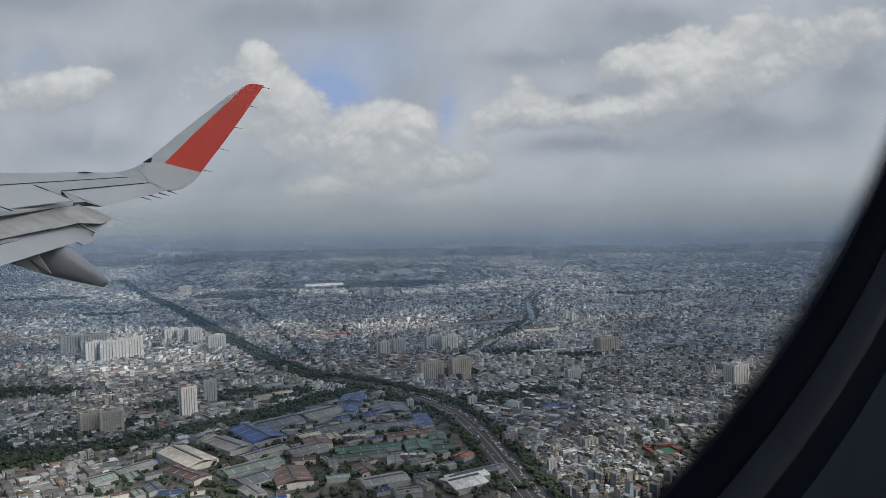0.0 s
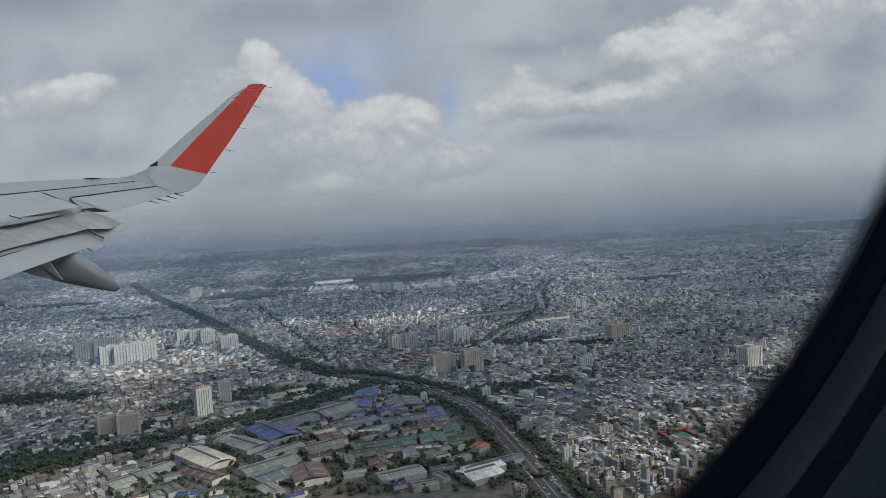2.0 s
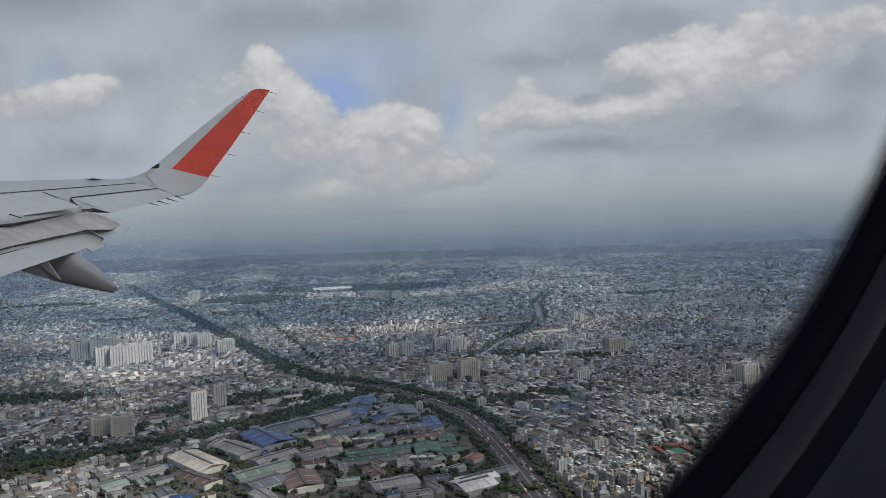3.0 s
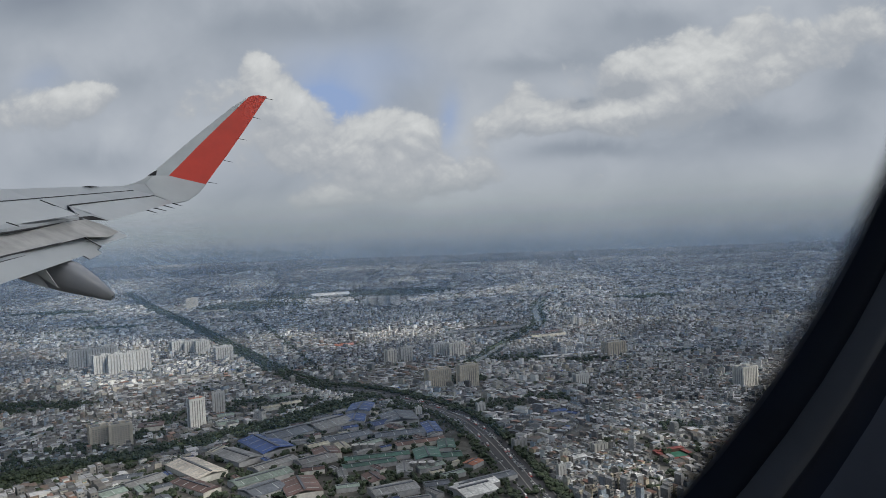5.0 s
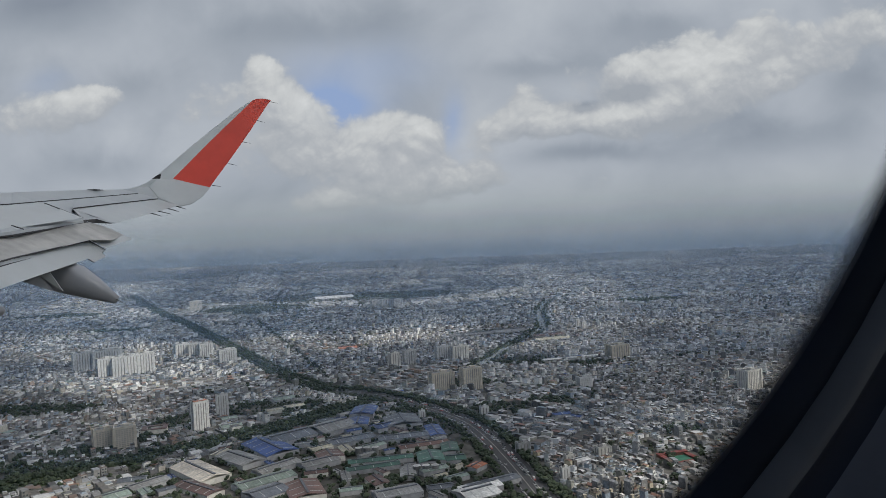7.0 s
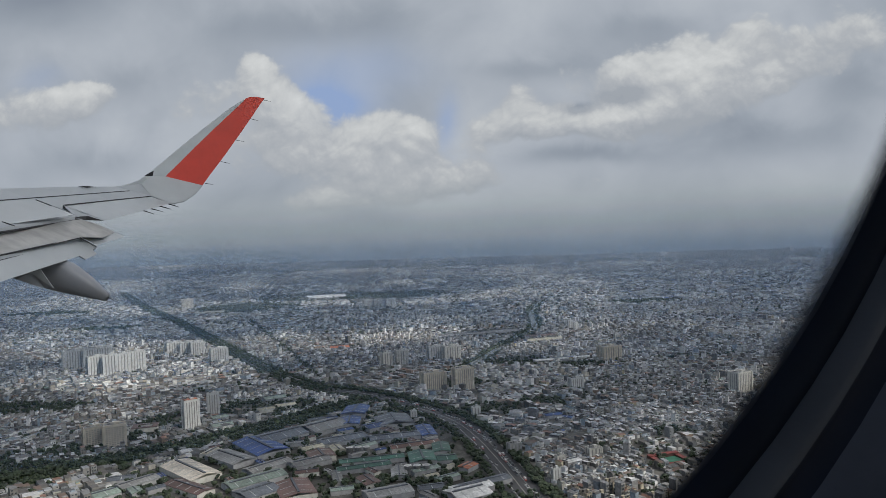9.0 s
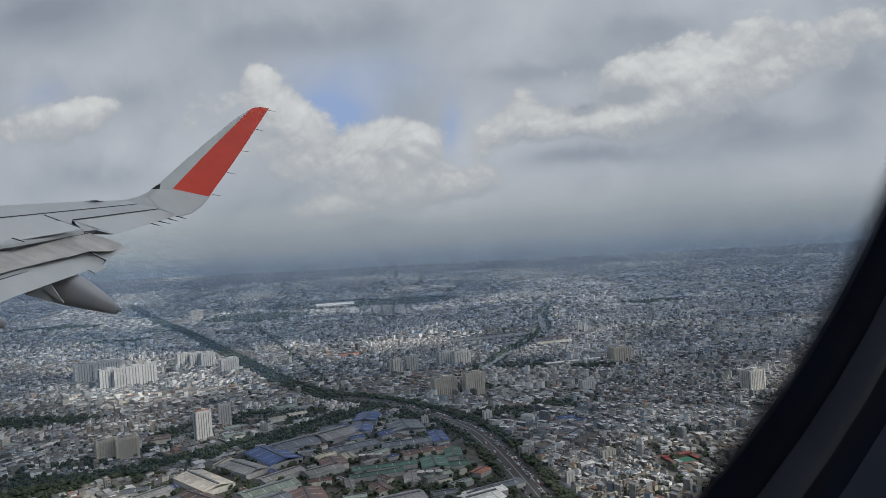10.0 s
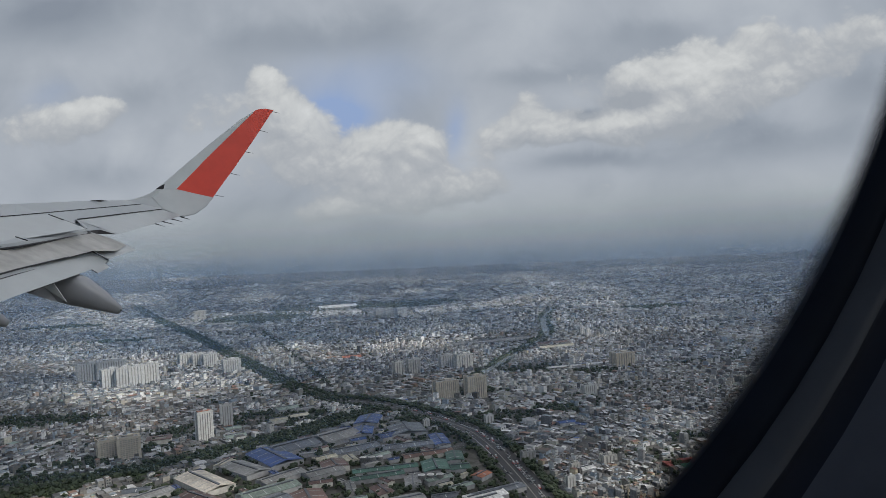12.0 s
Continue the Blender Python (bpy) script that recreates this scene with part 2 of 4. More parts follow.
SHADE = [
    (1.25, 1.12, 0.14, 0.05, 0.65), (0.95, 1.06, 0.12, 0.03, 0.45), (2.87, 1.12, 0.27, 0.15, 0.40), (0.97, 0.72, 0.42, 0.06, 0.45),
    (2.12, 0.80, 0.69, 0.15, 0.30), (0.62, 1.35, 0.33, 0.07, 0.35), (-2.65, 1.95, 0.62, 0.17, 0.45), (-0.79, 1.69, 0.77, 0.15, 0.40),
    (-2.11, 1.39, 0.23, 0.12, 0.30), (1.47, 1.56, 0.42, 0.12, 0.25), (-0.55, 0.32, 1.00, 0.08, 0.25), (-2.33, 0.83, 0.46, 0.12, 0.30)]
BLUE = [
    (-0.74, 1.13, 0.24, 0.15, 1.50), (-0.61, 1.36, 0.46, 0.19, 0.45), (0.05, 1.00, 0.08, 0.17, 0.60), (-0.05, 0.75, 0.08, 0.06, 0.40),
    (-2.72, 1.39, 0.19, 0.10, 0.25)]
FAR = 4900.0


def sky_material():
    m, nodes, links, bsdf = nodes_of("cloudy_sky")
    nodes.remove(bsdf)
    out = nodes["Material Output"]
    tc, sep = nodes.new("ShaderNodeTexCoord"), nodes.new("ShaderNodeSeparateXYZ")

    def maths(op, a, b=0.0, c=None):
        n = nodes.new("ShaderNodeMath")
        n.operation = op
        for i, v in enumerate((a, b) if c is None else (a, b, c)):
            if isinstance(v, (int, float)):
                n.inputs[i].default_value = v
            else:
                links.new(v, n.inputs[i])
        return n.outputs[0]

    def cloud_noise(scale, detail, rough, stretch, warp=0.0, shift=(0, 0, 0)):
        mp, n = nodes.new("ShaderNodeMapping"), nodes.new("ShaderNodeTexNoise")
        mp.inputs["Scale"].default_value, mp.inputs["Location"].default_value = (scale, 1, scale * stretch), shift
        n.inputs["Scale"].default_value, n.inputs["Detail"].default_value, n.inputs["Roughness"].default_value, n.inputs["Distortion"].default_value = 1.0, detail, rough, warp
        links.new(km, mp.inputs["Vector"]), links.new(mp.outputs[0], n.inputs["Vector"])
        return n.outputs[0]

    def span(v, a, b, c=0.0, d=1.0):
        n = nodes.new("ShaderNodeMapRange")
        n.interpolation_type = "SMOOTHSTEP"
        n.inputs[1].default_value, n.inputs[2].default_value, n.inputs[3].default_value, n.inputs[4].default_value = a, b, c, d
        links.new(v, n.inputs[0])
        return n.outputs[0]

    def hill(px, pz, cx, cz, rx, rz, k, base=1.0):
        """A round swelling; base is how much longer it fades out below than above."""
        dx, up = maths("DIVIDE", maths("SUBTRACT", px, cx), rx), maths("SUBTRACT", pz, cz)
        dz = maths("MAXIMUM", maths("DIVIDE", up, rz), maths("DIVIDE", up, -rz * base))
        d2 = maths("ADD", maths("MULTIPLY", dx, dx), maths("MULTIPLY", dz, dz))
        return maths("MULTIPLY", maths("POWER", 2.718, maths("MULTIPLY", d2, -1.0)), k)

    scale = nodes.new("ShaderNodeVectorMath")
    scale.operation = "MULTIPLY"
    scale.inputs[1].default_value = (0.001, 0.001, 0.001)
    links.new(tc.outputs["Object"], scale.inputs[0])
    km = scale.outputs[0]
    links.new(km, sep.inputs[0])
    x, z = sep.outputs["X"], sep.outputs["Z"]
    soft = cloud_noise(1.6, 4, 0.45, 1.3)

    def billow(shift):
        """Rounded heaps: high at the middle of each cell, with smaller heaps on the larger."""
        push, mp, n = nodes.new("ShaderNodeVectorMath"), nodes.new("ShaderNodeMapping"), nodes.new("ShaderNodeTexVoronoi")
        push.operation = "MULTIPLY_ADD"
        push.inputs[1].default_value = (0.28, 0.0, 0.28)
        links.new(soft_vector, push.inputs[0]), links.new(km, push.inputs[2])
        mp.inputs["Scale"].default_value, mp.inputs["Location"].default_value = (3.0, 0.0, 3.8), shift
        n.voronoi_dimensions, n.feature = "3D", "SMOOTH_F1"
        n.inputs["Scale"].default_value, n.inputs["Detail"].default_value, n.inputs["Roughness"].default_value, n.inputs["Smoothness"].default_value = 1.0, 4.5, 0.58, 0.35
        links.new(push.outputs[0], mp.inputs["Vector"]), links.new(mp.outputs[0], n.inputs["Vector"])
        return maths("SUBTRACT", 0.45, n.outputs["Distance"])

    warp = nodes.new("ShaderNodeTexNoise")
    warp.inputs["Scale"].default_value, warp.inputs["Detail"].default_value = 1.9, 4.0
    links.new(km, warp.inputs["Vector"])
    soft_vector = warp.outputs["Color"]
    puff, lit_side = billow((0.0, 0.0, 0.0)), billow((0.05, 0.0, 0.16))
    lump = maths("SUBTRACT", soft, 0.5)
    broad = maths("SUBTRACT", cloud_noise(0.8, 4, 0.5, 1.4, 0.3), 0.5)
    wisp = maths("SUBTRACT", cloud_noise(1.5, 6, 0.52, 1.15, 0.4, (3.1, 0, 1.7)), 0.5)
    crisp = maths("SUBTRACT", cloud_noise(5.5, 6, 0.62, 1.2, 0.3, (1.3, 0, 4.2)), 0.5)
    # the grey layer behind
    tone = maths("MULTIPLY_ADD", broad, 0.9, 0.60)
    tone = maths("MULTIPLY_ADD", wisp, 0.7, tone)
    sx, sz = maths("MULTIPLY_ADD", broad, 0.4, x), maths("MULTIPLY_ADD", wisp, 0.3, z)
    for row in SHADE:
        tone = maths("SUBTRACT", tone, hill(sx, sz, *row))
    grey = ramp(nodes, [(0.0, (0.25, 0.275, 0.315)), (0.35, (0.325, 0.35, 0.385)), (0.65, (0.415, 0.435, 0.465)), (1.0, (0.52, 0.535, 0.55))])
    links.new(tone, grey.inputs[0])
    colour = grey.outputs[0]
    for row in BLUE:
        colour = mixed(nodes, links, colour, (0.29, 0.375, 0.56), hill(sx, sz, *row))
    # heaped clouds, with light from the upper side painted in
    px, pz = maths("MULTIPLY_ADD", lump, 0.22, maths("MULTIPLY_ADD", crisp, 0.10, x)), maths("MULTIPLY_ADD", lump, 0.16, maths("MULTIPLY_ADD", crisp, 0.08, z))
    heap = maths("MULTIPLY_ADD", lump, 0.3, maths("MULTIPLY_ADD", puff, 0.42, 0.05))
    crown = maths("MULTIPLY_ADD", puff, 0.25, 0.0)
    for cx, cz, rx, rz, k in HEAPS_WEST + HEAPS_EAST:
        swell = hill(px, pz, cx, cz, rx * 1.55, rz * 1.6, k, 1.3)
        heap = maths("ADD", heap, swell)
        crown = maths("MULTIPLY_ADD", swell, maths("DIVIDE", maths("SUBTRACT", pz, cz), rz * 1.6), crown)
    relief = maths("MULTIPLY_ADD", maths("SUBTRACT", puff, lit_side), 0.22, maths("MULTIPLY_ADD", heap, 0.30, maths("MULTIPLY_ADD", crisp, 0.10, 0.17)))
    relief = maths("MULTIPLY_ADD", crown, 0.42, relief)
    for row in SHADE[:2]:
        relief = maths("SUBTRACT", relief, hill(px, pz, *row))
    cover = maths("MULTIPLY_ADD", crown, 0.22, heap)
    light = ramp(nodes, [(0.0, (0.36, 0.375, 0.395)), (0.28, (0.45, 0.455, 0.46)), (0.50, (0.575, 0.57, 0.55)), (0.9, (0.76, 0.745, 0.705))])
    links.new(relief, light.inputs[0])
    colour = mixed(nodes, links, colour, light.outputs[0], span(cover, 0.22, 0.60, 0.0, 0.96))
    # haze towards the horizon painted into the glow, a little higher in the west
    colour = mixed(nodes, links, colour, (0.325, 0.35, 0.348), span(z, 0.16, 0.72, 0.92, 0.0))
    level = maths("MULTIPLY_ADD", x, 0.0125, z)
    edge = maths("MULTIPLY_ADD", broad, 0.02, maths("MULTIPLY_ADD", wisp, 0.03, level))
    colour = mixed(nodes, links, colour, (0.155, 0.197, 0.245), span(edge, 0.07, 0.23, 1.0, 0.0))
    # pale specks painted for the last of the town in the haze
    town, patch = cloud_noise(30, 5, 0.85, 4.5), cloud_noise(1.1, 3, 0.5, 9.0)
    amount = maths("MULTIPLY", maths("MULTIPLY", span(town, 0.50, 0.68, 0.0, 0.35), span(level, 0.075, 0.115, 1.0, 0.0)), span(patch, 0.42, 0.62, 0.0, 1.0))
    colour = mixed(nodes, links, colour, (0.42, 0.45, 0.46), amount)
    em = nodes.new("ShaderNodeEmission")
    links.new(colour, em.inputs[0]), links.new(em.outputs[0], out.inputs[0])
    return m


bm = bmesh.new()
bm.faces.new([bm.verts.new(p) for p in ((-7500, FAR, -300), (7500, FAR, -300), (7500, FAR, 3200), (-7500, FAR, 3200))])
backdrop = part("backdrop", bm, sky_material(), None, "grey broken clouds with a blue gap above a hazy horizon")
tagged(backdrop, "", "sky", "", "structure")


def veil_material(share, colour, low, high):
    """Part-clear sheet tinted to imitate haze, thinning out with height."""
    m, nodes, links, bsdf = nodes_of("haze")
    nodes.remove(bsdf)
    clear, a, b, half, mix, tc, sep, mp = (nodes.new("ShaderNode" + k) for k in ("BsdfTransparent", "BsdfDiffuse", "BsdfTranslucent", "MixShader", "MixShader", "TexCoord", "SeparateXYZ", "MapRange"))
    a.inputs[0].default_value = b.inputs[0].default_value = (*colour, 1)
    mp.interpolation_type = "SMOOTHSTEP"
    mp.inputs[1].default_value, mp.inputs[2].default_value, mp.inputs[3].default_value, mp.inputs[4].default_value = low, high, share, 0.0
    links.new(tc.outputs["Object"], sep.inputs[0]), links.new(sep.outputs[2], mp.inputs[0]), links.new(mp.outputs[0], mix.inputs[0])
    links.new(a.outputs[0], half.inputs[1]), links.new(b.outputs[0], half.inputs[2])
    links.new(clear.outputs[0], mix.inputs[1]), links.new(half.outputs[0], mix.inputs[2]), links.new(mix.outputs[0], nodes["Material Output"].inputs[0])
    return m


# air: upright tinted sheets added as haze between the quarters of the town
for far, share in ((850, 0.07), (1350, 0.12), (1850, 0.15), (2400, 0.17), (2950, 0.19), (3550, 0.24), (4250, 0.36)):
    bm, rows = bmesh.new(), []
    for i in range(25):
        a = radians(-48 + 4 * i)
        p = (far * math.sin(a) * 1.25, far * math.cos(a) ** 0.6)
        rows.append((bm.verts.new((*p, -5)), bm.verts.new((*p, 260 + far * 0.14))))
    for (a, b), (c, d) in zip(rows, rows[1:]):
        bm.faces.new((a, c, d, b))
    tagged(part("haze", bm, veil_material(share, (0.24, 0.40, 0.63) if far < 2200 else (0.42, 0.51, 0.65), 80, 250 + far * 0.05), None, "upright tinted sheet imitating blue-grey haze over the town"), "", "haze", "haze", "stuff")


# cloud layer added out of view; DRIFT slides it to place its shadows
DECK = 2300.0
DRIFT = (-13805.0, 28127.0, 0.0)


def deck_material():
    m, nodes, links, bsdf = nodes_of("cloud_deck")
    nodes.remove(bsdf)
    clear, a, mix = (nodes.new("ShaderNode" + k) for k in ("BsdfTransparent", "BsdfTranslucent", "MixShader"))
    a.inputs[0].default_value = (0.85, 0.86, 0.88, 1)
    n = noise_of(nodes, links, 0.0019, 4, "Object", 0.55)
    mp = nodes.new("ShaderNodeMapping")
    mp.inputs["Location"].default_value = DRIFT
    tc = nodes.new("ShaderNodeTexCoord")
    links.new(tc.outputs["Object"], mp.inputs["Vector"]), links.new(mp.outputs[0], n.inputs["Vector"])
    r = ramp(nodes, [(0.42, (0.03, 0.03, 0.03)), (0.51, (0.88, 0.88, 0.88))])
    links.new(n.outputs[0], r.inputs[0]), links.new(r.outputs[0], mix.inputs[0])
    links.new(clear.outputs[0], mix.inputs[1]), links.new(a.outputs[0], mix.inputs[2]), links.new(mix.outputs[0], nodes["Material Output"].inputs[0])
    return m


bm = bmesh.new()
bm.faces.new([bm.verts.new(p) for p in ((-3000, -3500, 0), (7500, -3500, 0), (7500, 3900, 0), (-3000, 3900, 0))])
deck = part("unseen_cloud_layer", bm, deck_material(), None, "unseen broken cloud layer added to shade the town")
deck.location = (0, 0, DECK)
tagged(deck, "", "clouds", "", "structure")

# ---- ground, roads, water ----
def lift(x, y):
    """The land rises gently towards the horizon, a little more in the west."""
    far = np.clip((np.asarray(y, float) - 2600.0) / 2300.0, 0.0, 1.0)
    return far ** 1.6 * (72.0 - 0.0125 * np.asarray(x, float))


AVENUE = smoothed([(-1529, 3386), (-1199, 2822), (-902, 2335), (-676, 1942), (-513, 1653), (-392, 1439), (-313, 1298), (-244, 1202), (-199, 1158)])
HIGHWAY = smoothed([(-199, 1158), (-140, 1125), (-83, 1068), (-32, 1003), (8, 939), (32, 855), (47, 784), (58, 724), (67, 671), (81, 592)])
STREET_2 = smoothed([(-597, 2159), (-476, 1872), (-377, 1628), (-299, 1433), (-237, 1269)])
RIVER = smoothed([(321, 2478), (244, 2159), (227, 1837), (171, 1658), (117, 1550), (60, 1394), (13, 1266)])
BELT = smoothed([(-529, 722), (-457, 777), (-400, 825), (-343, 864), (-289, 911), (-230, 970), (-179, 1033), (-135, 1079)])
ESTATE = [(-307, 820), (-271, 898), (-212, 958), (-162, 1030), (-98, 1043), (-43, 984), (-2, 868), (27, 759), (43, 667), (36, 581), (-341, 626), (-361, 755)]
WOODS = [(-404, 994, 30, 45), (240, 1296, 58, 30), (470, 1335, 110, 14), (-203, 2879, 220, 160), (-530, 2935, 260, 200), (-672, 1108, 120, 50), (47, 997, 60, 30), (130, 1029, 40, 30), (262, 857, 30, 25), (110, 1730, 70, 60), (-740, 2611, 200, 180), (618, 2318, 110, 60), (-276, 1063, 80, 60), (-1493, 2671, 180, 70), (-1027, 2132, 120, 45), (-489, 800, 70, 35), (-475, 868, 40, 25), (-403, 926, 25, 20), (-60, 715, 40, 18), (2, 1175, 60, 40), (131, 1344, 70, 50), (168, 802, 13, 18)]
PITCH = (228, 755)
COURT = (-412, 959)


def ground_material():
    m, nodes, links, bsdf = nodes_of("town_ground")
    a, b = noise_of(nodes, links, 0.09, 6), noise_of(nodes, links, 0.006, 4)
    r = ramp(nodes, [(0.30, (0.035, 0.045, 0.025)), (0.45, (0.065, 0.063, 0.058)), (0.6, (0.12, 0.115, 0.105)), (0.75, (0.06, 0.06, 0.058))])
    g = ramp(nodes, [(0.42, (0.07, 0.09, 0.05)), (0.52, (1, 1, 1))])
    links.new(a.outputs[0], r.inputs[0]), links.new(b.outputs[0], g.inputs[0])
    links.new(mixed(nodes, links, r.outputs[0], g.outputs[0], 0.55, "MULTIPLY"), bsdf.inputs["Base Color"])
    bsdf.inputs["Roughness"].default_value = 0.9
    return m


bm = bmesh.new()
bmesh.ops.create_grid(bm, x_segments=24, y_segments=60, size=1, matrix=Matrix.Translation((0, 1900, 0)) @ Matrix.Diagonal((6500, 3000, 1, 1)))
for v in bm.verts:
    v.co.z = float(lift(v.co.x, v.co.y))
ground = tagged(part("ground", bm, ground_material(), None, "grey and green town ground between the houses"), "", "ground", "", "structure")
for name, line, width in (("highway", HIGHWAY, 34), ("avenue", AVENUE, 28), ("street", STREET_2, 9)):
    road = tagged(part(name, strip(line, width, 0.12), M_ASPHALT, None, "wide dark asphalt road through the town"), "", "road", "roads", "structure")
    part("median_strip", strip(line, width * 0.03, 0.3), M_PAVE, road, "narrow concrete median strip")
    for side in (-1, 1):
        shifted = [(p.x - d.y * side * (width / 2 + 1.2), p.y + d.x * side * (width / 2 + 1.2)) for p, d in along(line, 12)]
        part("pavement", strip(shifted, 1.6, 0.25), M_PAVE, road, "pale paved kerb")
        if width > 20:
            lane = [(p.x - d.y * side * width * 0.25, p.y + d.x * side * width * 0.25) for p, d in along(line, 12)]
            part("lane_line", strip(lane, 0.35, 0.16), M_LINE, road, "white lane line")
river = tagged(part("river", strip(RIVER, 22, 0.1), M_WATER, None, "grey canal winding between the quarters"), "", "water", "", "structure")
part("bank", strip(RIVER, 34, 0.06), M_GRASS, river, "green canal bank")
belt = tagged(part("green_belt", strip(BELT, 44, 0.1), M_GRASS, None, "long green belt beside the factories"), "", "grass", "", "structure")
part("channel", strip(BELT, 7, 0.2), M_WATER, belt, "narrow drainage channel")

# ---- the plan of the town as a coarse grid of what is taken ----
CELL, X0, Y0 = 4.0, -3600.0, 560.0
GX, GY = np.meshgrid(np.arange(X0, 3600, CELL), np.arange(Y0, 4880, CELL), indexing="ij")
TAKEN = np.zeros(GX.shape, bool)


def take_line(points, half):
    for (ax, ay), (bx, by) in zip(points, points[1:]):
        lx, ly = bx - ax, by - ay
        k = np.clip(((GX - ax) * lx + (GY - ay) * ly) / (lx * lx + ly * ly + 1e-9), 0, 1)
        TAKEN[(GX - ax - k * lx) ** 2 + (GY - ay - k * ly) ** 2 < half * half] = True


def take_area(points):
    inside = np.zeros(GX.shape, bool)
    for (ax, ay), (bx, by) in zip(points, points[1:] + points[:1]):
        cross = (ay > GY) != (by > GY)
        inside ^= cross & (GX < (bx - ax) * (GY - ay) / (by - ay + 1e-9) + ax)
    TAKEN[inside] = True


def free(x, y):
    i, j = ((x - X0) / CELL).astype(int), ((y - Y0) / CELL).astype(int)
    ok = (i >= 0) & (j >= 0) & (i < TAKEN.shape[0]) & (j < TAKEN.shape[1])
    out = np.zeros(x.shape, bool)
    out[ok] = ~TAKEN[i[ok], j[ok]]
    return out


for line, half in ((AVENUE, 25), (HIGHWAY, 30), (STREET_2, 7), (RIVER, 18), (BELT, 24)):
    take_line(line, half)
BEFORE = TAKEN.copy()
take_area(ESTATE)
IN_ESTATE, ROOFED = TAKEN & ~BEFORE, BEFORE.copy()
for wx, wy, rx, ry in WOODS:
    TAKEN[((GX - wx) / rx) ** 2 + ((GY - wy) / ry) ** 2 < 0.8] = True
for (wx, wy), r in ((PITCH, 27), (COURT, 22)):
    TAKEN[(GX - wx) ** 2 + (GY - wy) ** 2 < r * r] = True

# ---- apartment towers ----
TOWERS = [
    ('white', -772, 1480, 54, 37), ('white', -734, 1494, 59, 38), ('white', -681, 1378, 34, 38), ('white', -652, 1376, 28, 40),
    ('white', -634, 1387, 30, 40), ('white', -619, 1417, 34, 39), ('white', -616, 1601, 37, 28), ('white', -583, 1592, 32, 29),
    ('white', -558, 1584, 32, 29), ('white', -477, 1481, 38, 29), ('orange', -348, 953, 22, 40), ('white', -342, 1027, 18, 32),
    ('tan', -446, 890, 30, 25), ('tan', -421, 890, 29, 27), ('cream', -120, 1349, 22, 28), ('cream', -93, 1376, 26, 27),
    ('white', -29, 1413, 31, 26), ('cream', 3, 1397, 34, 28), ('tan', -28, 1147, 40, 27), ('tan', 19, 1136, 33, 34),
    ('tan', 297, 1337, 41, 26)]
TOWERS_SMALL = [
    ('cream', 425, 1054, 33, 28), ('white', 194, 1116, 23, 15), ('cream', -975, 2690, 44, 36),
    ('cream', -273, 2431, 29, 32), ('cream', -238, 2432, 31, 32), ('white', -198, 2431, 40, 31), ('white', 293, 1737, 12, 25),
    ('white', 303, 1713, 11, 22), ('cream', 368, 1580, 12, 12), ('white', 100, 704, 9, 13), ('cream', 110, 740, 10, 14),
    ('grey', 68, 800, 16, 11), ('white', 32, 960, 12, 14), ('white', -52, 964, 9, 11), ('cream', 152, 776, 17, 10),
    ('white', 2235, 4680, 60, 26), ('white', 2341, 4530, 40, 29), ('white', 171, 4560, 34, 34), ('white', 125, 4590, 30, 24),
    ('white', -305, 4500, 50, 23), ('white', -799, 4500, 60, 24), ('white', 788, 4560, 60, 22), ('white', 1388, 4620, 70, 21),
    ('white', -1946, 4620, 50, 24), ('white', 506, 4680, 120, 18), ('white', 1811, 4650, 60, 22), ('white', -1081, 4620, 50, 21)]
WINDOW = mesh_of("window", boxes((0, 0, 0, 1.5, 0.16, 1.35)))
BALCONY = mesh_of("balcony", boxes((0, 0, 0, 2.0, 0.2, 1.25)))
STACK = {}


